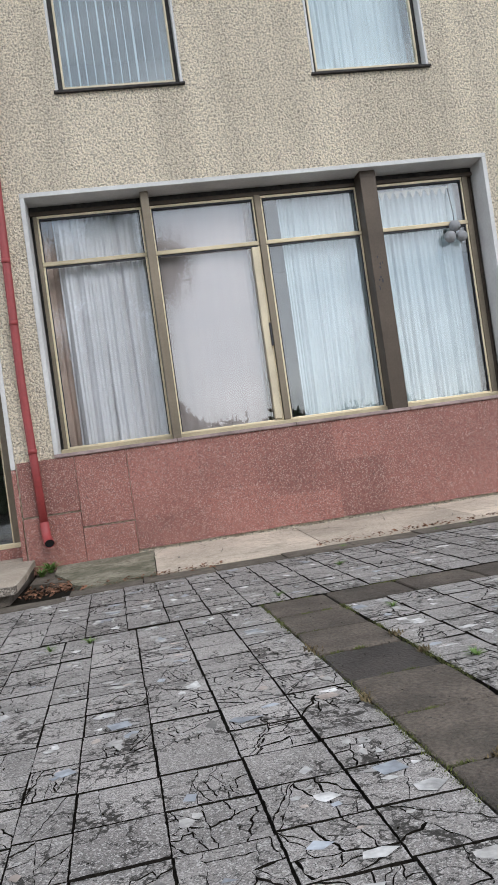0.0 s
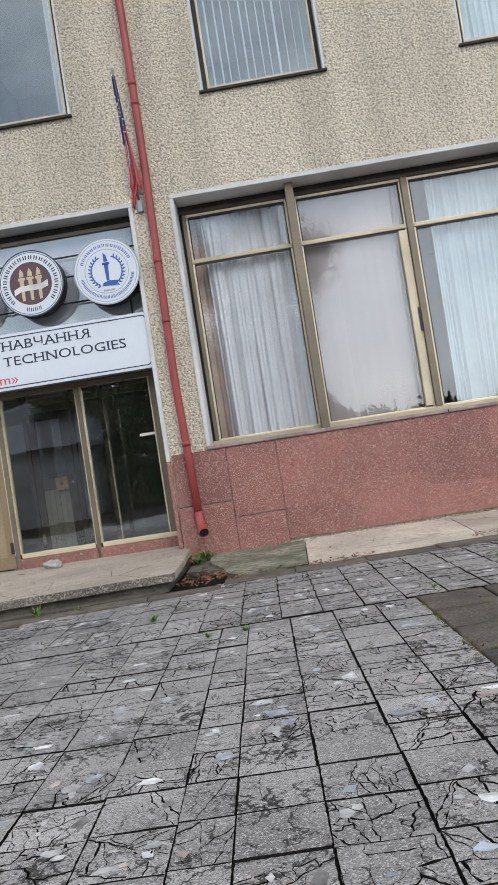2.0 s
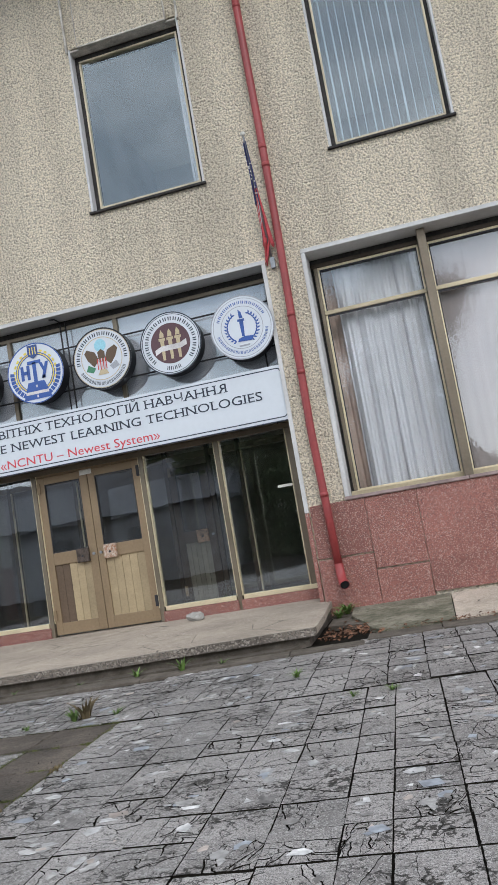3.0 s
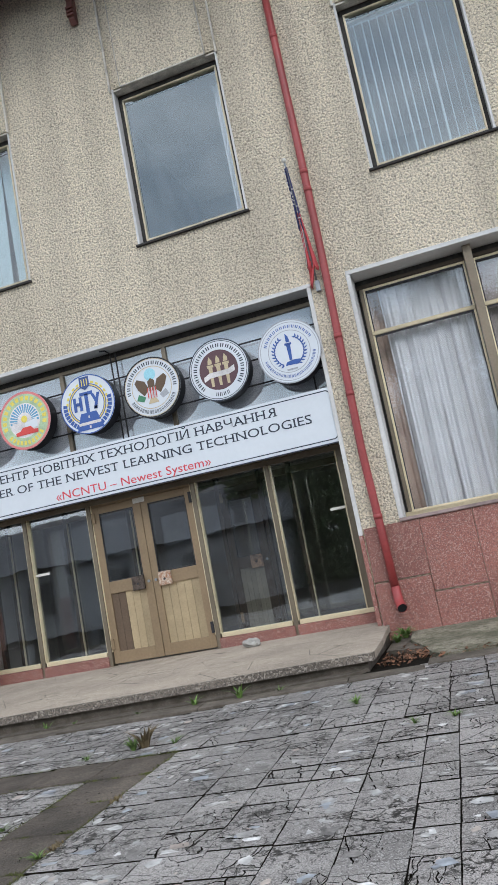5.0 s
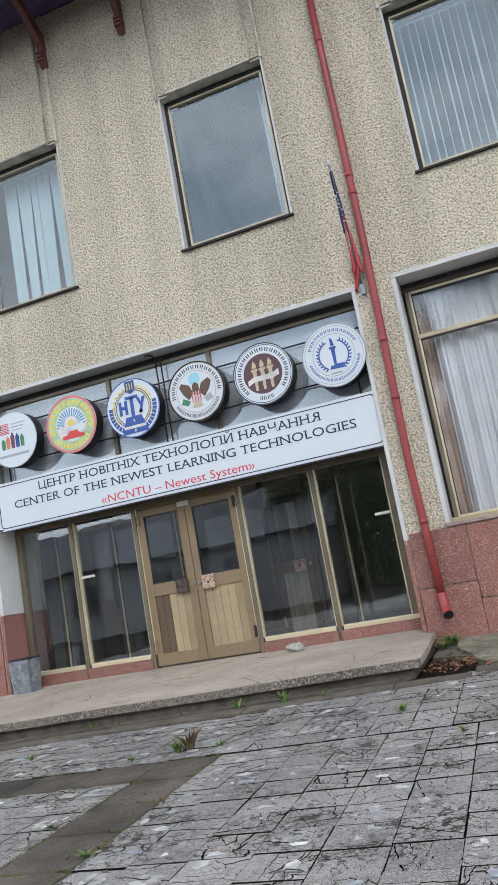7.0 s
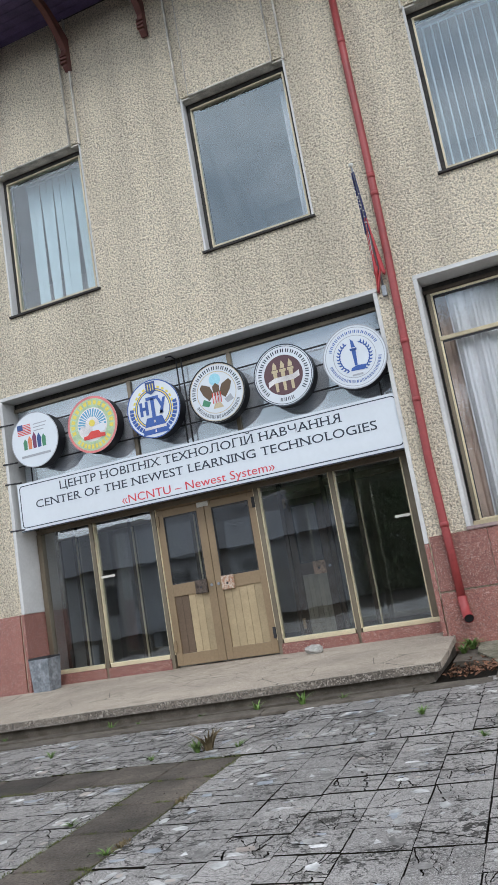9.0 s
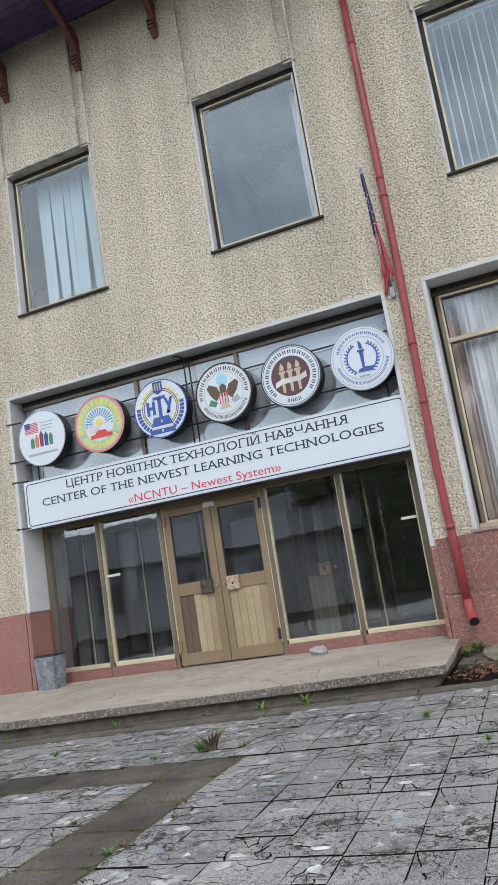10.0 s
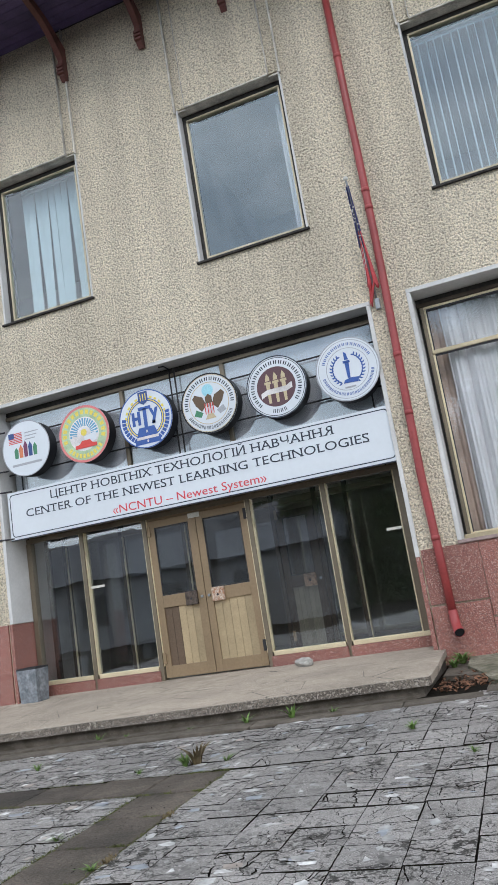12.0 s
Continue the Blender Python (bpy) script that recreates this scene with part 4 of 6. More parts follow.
def entrance_door(x0, x1, y, hinge_left, label, lock_label, lock_m, dark=0, z0=0.225, z1=2.43, s=0.1, metal="door_metal", wood="door_panel"):
    """A leaf with glass over planks; the lock box sits where the middle rail meets the closing stile."""
    d = thing("entrance_door", label, "door", (0, 0, 0), "entrance doors")
    sl, sr = (s, s + 0.02) if hinge_left else (s + 0.0, s)
    for a, b, c, e in ((x0, x0 + sl, z0, z1), (x1 - sr, x1, z0, z1), (x0 + sl, x1 - sr, z1 - 0.105, z1), (x0 + sl, x1 - sr, z0, z0 + 0.16), (x0 + sl, x1 - sr, 1.18, 1.35)):
        bar("stile", d, M[metal], a, b, y, y + 0.05, c, e, 0.005)
    pane(d, x0 + sl - 0.01, x1 - sr + 0.01, y + 0.025, 1.34, z1 - 0.095, "glass_dark")
    for c, e in ((1.351, 1.363), (z1 - 0.117, z1 - 0.106)):
        part("gasket", box(bmesh.new(), x0 + sl, x1 - sr, y + 0.006, y + 0.024, c, e), M["rod"], d)
    for u in (x0 + sl, x1 - sr - 0.012):
        part("gasket", box(bmesh.new(), u, u + 0.012, y + 0.006, y + 0.024, 1.364, z1 - 0.118), M["rod"], d)
    n = 5
    w = (x1 - x0 - sl - sr) / n
    for k in range(n):
        a = x0 + sl + k * w
        part("plank", box(bmesh.new(), a + 0.002, a + w - 0.002, y + 0.018, y + 0.035, z0 + 0.15, 1.19, 0.003), M["door_dark" if k < dark else wood], d)
    lx = x1 - 0.295 if hinge_left else x0 + 0.105
    lock = part("lock_plate", box(bmesh.new(), lx, lx + 0.185, y - 0.045, y - 0.001, 1.165, 1.355, 0.01), M[lock_m], d, lock_label)
    part("keyhole", tube(bmesh.new(), [(lx + 0.09, y - 0.05, 1.25), (lx + 0.09, y - 0.045, 1.25)], 0.016, 10), M["rod"], lock)
    part("keyhole_ring", tube(bmesh.new(), [(x0 + 0.05 if not hinge_left else x1 - 0.05, y - 0.02, 1.26), (x0 + 0.05 if not hinge_left else x1 - 0.05, y + 0.001, 1.26)], 0.02, 12), M["steel"], d)
    hx = x0 + 0.0 if hinge_left else x1 - 0.035
    for z in (0.42, 2.2):
        part("hinge", box(bmesh.new(), hx - 0.005, hx + 0.04, y - 0.022, y - 0.001, z, z + 0.15, 0.006), M["door_metal" if hinge_left else "rod"], d)
    return d


entrance_door(0.0, 0.762, EY + 0.0, True, "bronze metal entrance door with glass above planks, closed", "rusty dark lock plate", "lock_dark", 2)
entrance_door(0.77, 1.54, EY + 0.0, False, "tan metal entrance door with glass above planks, closed", "pale rusty lock plate", "lock_pale")
bar("door_frame_head", ent, M["door_metal"], -0.014, 1.554, EY - 0.005, EY + 0.08, 2.434, 2.46, 0.004)
note = solid("paper_note", box(bmesh.new(), 0.66, 0.84, EY - 0.009, EY - 0.006, 2.36, 2.43), M["paper"], "small torn white paper stuck on the door head", "note")

# inner lobby screen
IY = 1.5
lobby = thing("lobby_screen", "inner bronze-framed glazed screen behind the entrance", "glazing", kind="structure")
for x in (-2.5, -2.15, -1.065, 0.06, 1.56, 2.24, 2.715, 3.98):
    bar("mullion", lobby, M["dark_bronze"], x - 0.03, x + 0.03, IY, IY + 0.1, 0.16, 4.6, 0.006)
    if x in (-2.15, -1.065, 0.06, 2.715):
        bar("mullion_bead", lobby, M["bead"], x + 0.031, x + 0.049, IY - 0.004, IY + 0.03, 0.31, 2.41, 0.003)
bar("transom", lobby, M["bronze"], -2.5, 4.0, IY + 0.005, IY + 0.095, 2.42, 2.52, 0.006)
bar("bottom_rail", lobby, M["brass"], -2.5, 4.0, IY + 0.005, IY + 0.095, 0.16, 0.30, 0.006)
for a, b in ((-2.5, -2.15), (-2.15, -1.065), (-1.065, 0.06), (0.06, 1.56), (2.24, 2.715), (2.715, 3.98)):
    pane(lobby, a + 0.04, b - 0.04, IY + 0.05, 0.28, 2.45, "glass_dark")
entrance_door(1.6, 2.2, IY + 0.0, True, "inner bronze lobby door with rusty lock plate, closed", "rusty orange lock plate", "lock", 0, 0.165, 2.32, 0.1, "dark_bronze", "door_grey")
solid("hall_back_panel", box(bmesh.new(), -2.54, 4.04, 5.2, 5.3, 0.15, 4.7), M["room_dark"], "dark panelled wall at the back of the hall", "wall", "structure")
for x0, x1, z in ((-1.08, -0.84, 1.625), (3.41, 3.64, 1.695)):
    solid("door_sticker", box(bmesh.new(), x0, x1, EY + 0.03, EY + 0.036, z, z + 0.035), M["paper"], "narrow white label stuck on the entrance glass", "label", group="glass labels")

# ---- sign board and round seals ----
SY = 0.02
sign = thing("sign_board", "long white sign board with dark and red lettering", "sign")
sx0, sx1, sz0, sz1 = -2.03, 3.83, 2.5, 3.21
part("board", box(bmesh.new(), sx0, sx1, SY, SY + 0.035, sz0, sz1, 0.004), M["sign_white"], sign)


def ring_outline(x0, x1, z0, z1, r, n=8):
    pts = []
    for cx, cz, a0 in ((x1 - r, z1 - r, 0), (x0 + r, z1 - r, 90), (x0 + r, z0 + r, 180), (x1 - r, z0 + r, 270)):
        for k in range(n + 1):
            a = radians(a0 + 90 * k / n)
            pts.append((cx + r * math.cos(a), cz + r * math.sin(a)))
    return pts


def band(bm, outer, inner, y0, y1):
    vo = [[bm.verts.new((x, y, z)) for x, z in outer] for y in (y0, y1)]
    vi = [[bm.verts.new((x, y, z)) for x, z in inner] for y in (y0, y1)]
    k = len(outer)
    for i in range(k):
        j = (i + 1) % k
        bm.faces.new((vo[0][i], vo[0][j], vi[0][j], vi[0][i]))
        bm.faces.new((vo[1][i], vi[1][i], vi[1][j], vo[1][j]))
        bm.faces.new((vo[0][i], vo[1][i], vo[1][j], vo[0][j]))
        bm.faces.new((vi[0][i], vi[0][j], vi[1][j], vi[1][i]))
    return bm


part("border_line", band(bmesh.new(), ring_outline(sx0 + 0.035, sx1 - 0.035, sz0 + 0.035, sz1 - 0.035, 0.06),
                         ring_outline(sx0 + 0.048, sx1 - 0.048, sz0 + 0.048, sz1 - 0.048, 0.05), SY - 0.002, SY + 0.001), M["ink"], sign)
part("edge_strip", box(bmesh.new(), sx0 - 0.003, sx1 + 0.003, SY + 0.004, SY + 0.036, sz0 - 0.012, sz0 - 0.0005), M["ink"], sign)


def lettering(words, x0, x1, z, height, m, parent, y, turned=False, feet_on=True):
    """One line of raised letters; turned: its last letter is mirrored."""
    cu = bpy.data.curves.new("lettering", 'FONT')
    cu.body = words
    cu.size = 1.0
    cu.resolution_u = 3
    cu.offset = 0.002
    tmp = new("lettering_source", cu)
    bpy.context.view_layer.update()
    me = bpy.data.meshes.new_from_object(tmp.evaluated_get(bpy.context.evaluated_depsgraph_get()))
    bpy.data.objects.remove(tmp)
    co = np.zeros(len(me.vertices) * 3)
    me.vertices.foreach_get("co", co)
    co = co.reshape(-1, 3)
    lo, hi = co.min(0), co.max(0)
    cap = 0.72
    out = np.zeros_like(co)
    out[:, 0] = x0 + (co[:, 0] - lo[0]) / (hi[0] - lo[0]) * (x1 - x0)
    out[:, 1] = y
    out[:, 2] = z + co[:, 1] / cap * height
    flat_tops = [round(float(v), 3) for v in out[:, 2] if v > z + 0.5 * height]
    co_cap = max(set(flat_tops), key=flat_tops.count) - z
    me.vertices.foreach_set("co", out.ravel())
    me.materials.clear()
    me.materials.append(M[m])
    me.update()
    # every letter is a part of its own
    n = len(me.vertices)
    root = list(range(n))

    def find(i):
        while root[i] != i:
            root[i] = root[root[i]]
            i = root[i]
        return i

    for e in me.edges:
        root[find(e.vertices[0])] = find(e.vertices[1])
    spans = {}
    for i in range(n):
        k, x = find(i), out[i, 0]
        a, b = spans.get(k, (x, x))
        spans[k] = (min(a, x), max(b, x))
    letters = []
    for k, (a, b) in sorted(spans.items(), key=lambda kv: kv[1][0]):
        if letters and a < letters[-1][1] - 0.35 * min(b - a, letters[-1][1] - letters[-1][0]):
            letters[-1][1] = max(letters[-1][1], b)
            letters[-1][2].add(k)
        else:
            letters.append([a, b, {k}])
    if turned:
        a, b, ks = letters[-1]
        for i in range(n):
            if find(i) in ks:
                out[i, 0] = a + b - out[i, 0]
    owner = {k: i for i, (_, _, ks) in enumerate(letters) for k in ks}
    faces = [[] for _ in letters]
    # slab serifs: a thin foot across every stem end on the base and the cap line
    feet = [[] for _ in letters]
    for e in me.edges if feet_on else ():
        p, q = out[e.vertices[0]], out[e.vertices[1]]
        for line, up in ((z, 1), (z + co_cap, -1)):
            if abs(p[2] - line) < 0.004 and abs(q[2] - line) < 0.004 and 0.006 < abs(p[0] - q[0]) < 0.028:
                lo_x, hi_x = min(p[0], q[0]) - 0.017, max(p[0], q[0]) + 0.017
                feet[owner[find(e.vertices[0])]].append((lo_x, hi_x, line, line + up * 0.0095))
    for p in me.polygons:
        faces[owner[find(p.vertices[0])]].append(tuple(p.vertices))
    done = []
    for group in faces:
        used = sorted({v for f in group for v in f})
        index = {v: i for i, v in enumerate(used)}
        piece = bpy.data.meshes.new("letter")
        verts, polys = [tuple(out[v]) for v in used], [tuple(index[v] for v in f) for f in group]
        for x_lo, x_hi, z_a, z_b in feet[len(done)]:
            k = len(verts)
            verts += [(x_lo, y - 0.0004, z_a), (x_hi, y - 0.0004, z_a), (x_hi, y - 0.0004, z_b), (x_lo, y - 0.0004, z_b)]
            polys.append((k, k + 1, k + 2, k + 3))
        done.append(1)
        piece.from_pydata(verts, [], polys)
        piece.validate()
        piece.materials.append(M[m])
        new("letter", piece).parent = parent
    bpy.data.meshes.remove(me)


# the last letter of the first line is a mirrored R
lettering("ЦEHTP HOBITHIX TEXHOЛOГIЙ HABЧAHHR", -1.27, 3.055, 3.0, 0.122, "ink", sign, SY - 0.0025, True)
lettering("CENTER OF THE NEWEST LEARNING TECHNOLOGIES", -1.72, 3.50, 2.803, 0.118, "ink", sign, SY - 0.0025)
lettering("«NCNTU – Newest System»", -0.265, 2.07, 2.578, 0.118, "red_ink", sign, SY - 0.0025, False, False)

# steel rods that carry board and seals
rack = thing("sign_rack", "thin dark steel rods carrying the seals across the opening", "rack")
for z in (4.12, 3.86, 3.52, 3.24):
    part("rod", tube(bmesh.new(), [(-2.11, 0.23, z), (3.78, 0.23, z)], 0.012, 8), M["rod"], rack)
for x in (0.80, 0.88):
    part("upright", tube(bmesh.new(), [(x, 0.215, 2.6), (x, 0.215, 4.5)], 0.011, 8), M["rod"], rack)
part("hook", tube(bmesh.new(), [(0.80, 0.215, 4.5), (0.78, 0.1, 4.52), (0.74, 0.02, 4.5)], 0.011, 8), M["rod"], rack)
for x in (-1.9, 3.6):
    part("upright", tube(bmesh.new(), [(x, 0.245, 2.5), (x, 0.245, 4.2)], 0.011, 8), M["rod"], rack)
for z in (4.15, 3.55, 3.24, 2.53):
    part("rod_end", tube(bmesh.new(), [(-2.2, -0.025, z), (-1.95, 0.035 if z < 3.3 else 0.0, z - 0.01)], 0.013, 8), M["rod"], rack)
part("stay", tube(bmesh.new(), [(-1.5, 0.06, 2.9), (-1.5, 0.23, 3.24)], 0.01, 8), M["rod"], rack)


def circle(r, n=48, cx=0.0, cz=0.0):
    return [(cx + r * math.cos(2 * math.pi * k / n), cz + r * math.sin(2 * math.pi * k / n)) for k in range(n)]


RAD = 0.42


def seal(x, label, face="sign_white"):
    t = thing("round_seal", label, "sign", (x, -0.06, 3.785 - 0.008 * (x - 1.5)), "round seals over the entrance")
    part("drum", flat(bmesh.new(), circle(RAD - 0.006, 64), 0.19), M["black"], t, "black drum side")
    t.children[0].location = (0, 0.004, 0)
    part("face", flat(bmesh.new(), circle(RAD, 64), 0.004), M[face], t)
    return t


def inlay(t, name, pts, m, level=1):
    bm = flat(bmesh.new(), pts, 0.0012)
    ob = part(name, bm, M[m], t)
    ob.location = (0, -0.0014 * level, 0)
    return ob


def ring(t, name, r0, r1, m, level=1):
    ob = part(name, band(bmesh.new(), circle(r1, 64), circle(r0, 64), 0, 0.0012), M[m], t)
    ob.location = (0, -0.0014 * level, 0)


def ring_bars(t, r0, r1, count, a0, a1, m, level=3, fill=0.6, fine=False):
    """Unreadable ring writing: one plain bar for each character."""
    r0, r1 = r0 + 0.15 * (r1 - r0), r1 - 0.15 * (r1 - r0)
    for k in range(count):
        a = radians(a0 + (a1 - a0) * (k + 0.5) / count)
        d = radians(abs(a1 - a0) / count * fill / 2)
        for lo_a, hi_a in ((-d, -0.35 * d), (0.35 * d, d)) if fine else ((-d, d),):
            pts = [(r * math.cos(a + q), r * math.sin(a + q)) for r, q in ((r0, lo_a), (r1, lo_a), (r1, hi_a), (r0, hi_a))]
            inlay(t, "character_bar", pts, m, level)


def rect(x0, x1, z0, z1):
    return [(x0, z0), (x1, z0), (x1, z1), (x0, z1)]


XS = (-1.556, -0.539, 0.475, 1.458, 2.435, 3.41)
s1 = seal(XS[0], "white round seal with a small flag and five coloured bars")
ring(s1, "rim", 0.408, 0.42, "grey")
for k in range(7):
    inlay(s1, "flag_stripe", rect(-0.29, -0.05, 0.10 + k * 0.024, 0.112 + k * 0.024), "red", 2)
inlay(s1, "flag_corner", rect(-0.29, -0.19, 0.18, 0.265), "navy", 3)
for k, (m, h) in enumerate((("green", 0.17), ("orange", 0.2), ("plum", 0.25), ("navy", 0.22), ("green", 0.19))):
    x = -0.17 + k * 0.083
    inlay(s1, "emblem_bar", [(x - 0.03, -0.13), (x + 0.03, -0.13), (x + 0.036, -0.13 + h * 0.7), (x, -0.13 + h), (x - 0.036, -0.13 + h * 0.7)], m, 2)
inlay(s1, "caption_bar", rect(-0.26, 0.26, -0.25, -0.215), "grey", 2)
for k in range(3):
    inlay(s1, "caption_bar", rect(0.0, 0.24 - k * 0.03, 0.225 - k * 0.05, 0.24 - k * 0.05), "grey", 2)

s2 = seal(XS[1], "pale blue round seal with yellow ring, rays and a red shape")
inlay(s2, "ground_disc", circle(0.41, 64), "pale_green", 1)
ring(s2, "rim", 0.385, 0.42, "pink", 2)
ring_bars(s2, 0.28, 0.37, 15, 200, -20, "yellow", 2, 0.62)
ring_bars(s2, 0.28, 0.37, 10, 215, 325, "yellow", 2, 0.62)
inlay(s2, "inner_disc", circle(0.25, 48), "flag_white", 2)
ring_bars(s2, 0.09, 0.26, 17, 190, -10, "ray_blue", 3, 0.62)
inlay(s2, "sun_disc", circle(0.05, 24, 0, 0.02), "yellow", 4)
inlay(s2, "book_page", [(-0.2, -0.12), (0, -0.17), (0, -0.04), (-0.2, 0.0)], "flag_white", 4)
inlay(s2, "book_page", [(0.2, -0.12), (0, -0.17), (0, -0.04), (0.2, 0.0)], "sign_white", 4)
inlay(s2, "red_shape", [(-0.16, -0.21), (0.2, -0.21), (0.2, -0.16), (0.13, -0.15), (0.09, -0.10), (-0.04, -0.10), (-0.09, -0.15), (-0.16, -0.16)], "red", 5)

s3 = seal(XS[2], "white round seal with yellow gear ring and blue blocks")
ring(s3, "rim", 0.405, 0.42, "blue")
ring(s3, "gear_ring", 0.25, 0.29, "blue", 2)
ring(s3, "gear_line", 0.262, 0.278, "yellow", 3)
ring_bars(s3, 0.29, 0.335, 18, -40, 220, "yellow", 2, 0.55)
ring_bars(s3, 0.30, 0.39, 9, 170, 250, "blue", 3, 0.8)
ring_bars(s3, 0.30, 0.39, 9, 290, 370, "blue", 3, 0.8)
inlay(s3, "road_shape", [(-0.21, -0.36), (0.21, -0.36), (0.12, -0.12), (-0.12, -0.12)], "blue", 4)
inlay(s3, "caption_bar", rect(-0.17, 0.17, -0.29, -0.25), "flag_white", 5)
for z in (-0.34, -0.2):
    inlay(s3, "road_dash", rect(-0.012, 0.012, z, z + 0.035), "flag_white", 6)
for x0, x1, za, zb in ((-0.21, -0.165, -0.08, 0.12), (-0.12, -0.075, -0.08, 0.12), (-0.17, -0.11, 0.0, 0.045),
                       (-0.03, 0.025, -0.12, 0.15), (-0.1, 0.1, 0.13, 0.175), (0.1, 0.15, -0.09, -0.05)):
    inlay(s3, "emblem_block", rect(x0, x1, za, zb), "blue", 5)
inlay(s3, "emblem_block", [(0.165, 0.13), (0.21, 0.13), (0.135, -0.09), (0.09, -0.09)], "blue", 5)
inlay(s3, "emblem_block", [(0.07, 0.13), (0.115, 0.13), (0.155, 0.03), (0.13, -0.01)], "blue", 6)
inlay(s3, "shield", [(-0.075, 0.39), (0.075, 0.39), (0.075, 0.25), (0, 0.2), (-0.075, 0.25)], "navy", 6)
for dx in (-0.045, -0.005, 0.035):
    inlay(s3, "shield_bar", rect(dx, dx + 0.012, 0.26, 0.36), "yellow", 7)

s4 = seal(XS[3], "white round seal with dark rim, brown wings and striped shield")
ring(s4, "rim", 0.40, 0.42, "black")
ring(s4, "rope_ring", 0.39, 0.398, "gold", 1)
ring_bars(s4, 0.305, 0.375, 17, 190, -10, "ink", 2, 0.62, True)
ring_bars(s4, 0.305, 0.375, 21, 205, 335, "ink", 2, 0.62, True)
ring(s4, "inner_line", 0.285, 0.294, "gold", 2)
inlay(s4, "blue_disc", circle(0.085, 32, 0.0, 0.18), "sky_blue", 2)
for sgn in (-1, 1):
    inlay(s4, "wing_shape", [(sgn * 0.04, -0.02), (sgn * 0.09, 0.1), (sgn * 0.2, 0.15), (sgn * 0.24, 0.1), (sgn * 0.2, 0.0), (sgn * 0.12, -0.1)][::sgn], "brown", 2)
    inlay(s4, "branch_shape", [(sgn * 0.1, -0.12), (sgn * 0.2, -0.06), (sgn * 0.24, -0.14), (sgn * 0.14, -0.18)][::sgn], "green" if sgn < 0 else "grey", 2)
inlay(s4, "body_shape", [(-0.05, -0.05), (0.05, -0.05), (0.05, 0.09), (0, 0.13), (-0.05, 0.09)], "brown", 3)
for k in range(7):
    inlay(s4, "shield_stripe", rect(-0.07 + k * 0.02, -0.058 + k * 0.02, -0.15, 0.0), "red" if k % 2 == 0 else "flag_white", 4)
inlay(s4, "tail_shape", [(-0.08, -0.22), (0.08, -0.22), (0.04, -0.15), (-0.04, -0.15)], "gold", 3)

s5 = seal(XS[4], "white round seal with maroon centre and three torch shapes")
ring(s5, "rim", 0.405, 0.42, "ink")
ring(s5, "inner_line", 0.385, 0.393, "ink")
inlay(s5, "centre_disc", circle(0.27, 64), "maroon", 1)
ring_bars(s5, 0.295, 0.365, 22, 225, -45, "ink", 2, 0.62, True)
ring_bars(s5, 0.295, 0.365, 4, 252, 288, "ink", 2, 0.62, True)
for dx in (-0.11, 0.0, 0.11):
    inlay(s5, "torch", [(dx - 0.018, -0.21), (dx + 0.018, -0.21), (dx + 0.028, 0.05), (dx - 0.028, 0.05)], "gold", 2)
    inlay(s5, "torch_head", rect(dx - 0.045, dx + 0.045, 0.05, 0.085), "gold", 2)
    inlay(s5, "flame", [(dx - 0.03, 0.095), (dx + 0.03, 0.095), (dx + 0.035, 0.14), (dx, 0.2), (dx - 0.02, 0.15)], "gold", 2)
inlay(s5, "ribbon", [(-0.22, -0.06), (-0.13, -0.02), (0.13, -0.02), (0.22, 0.02), (0.22, -0.06), (0.13, -0.09), (-0.13, -0.09), (-0.22, -0.13)], "flag_white", 3)

s6 = seal(XS[5], "white round seal with blue laurel arcs and torch shape")
ring(s6, "rim", 0.405, 0.42, "grey")
ring(s6, "inner_line", 0.272, 0.28, "grey")
ring(s6, "outer_line", 0.378, 0.386, "grey")
ring_bars(s6, 0.30, 0.355, 15, 160, 20, "blue", 2, 0.62, True)
ring_bars(s6, 0.30, 0.355, 26, 190, 350, "blue", 2, 0.62, True)
for sgn in (-1, 1):
    for k in range(11):
        a = radians(-60 + k * 11.5)
        r = 0.2
        cx, cz = sgn * r * math.cos(a), 0.0 + r * math.sin(a)
        for d in (-0.6, 0.7):
            u = Vector((sgn * math.cos(a + d + 1.2), math.sin(a + d + 1.2)))
            v = Vector((-u.y, u.x)) * 0.011
            p = Vector((cx, cz))
            q = [p - u * 0.008, p + u * 0.022 + v, p + u * 0.05, p + u * 0.022 - v]
            inlay(s6, "leaf_bar", [(w.x, w.y) for w in q], "blue", 2)
inlay(s6, "torch", [(-0.015, -0.12), (0.02, -0.12), (0.03, 0.09), (-0.025, 0.09)], "blue", 3)
inlay(s6, "torch_head", rect(-0.045, 0.045, 0.08, 0.11), "blue", 3)
inlay(s6, "flame", [(-0.02, 0.12), (0.03, 0.12), (0.015, 0.2), (-0.02, 0.24)], "blue", 3)
inlay(s6, "book_shape", [(-0.08, -0.18), (0.1, -0.19), (0.13, -0.13), (0.02, -0.12), (-0.06, -0.14)], "blue", 3)
inlay(s6, "caption_bar", rect(-0.07, 0.07, -0.25, -0.228), "grey", 3)

# ---- entrance platform, apron, kerb strip ----
plat = thing("entrance_platform", "low weathered concrete platform with a worn lip before the doors", "step", kind="structure")


def slab_sheet(bm, outline, z_top, thick, seed, step=0.0):
    rnd = random.Random(seed)
    top = [bm.verts.new((x, y, z_top(x, y))) for x, y in outline]
    low = [bm.verts.new((x, y, z_top(x, y) - thick)) for x, y in outline]
    bm.faces.new(top)
    bm.faces.new(low[::-1])
    for i in range(len(top)):
        j = (i + 1) % len(top)
        bm.faces.new((top[i], low[i], low[j], top[j]))
    return bm


rnd = random.Random(11)
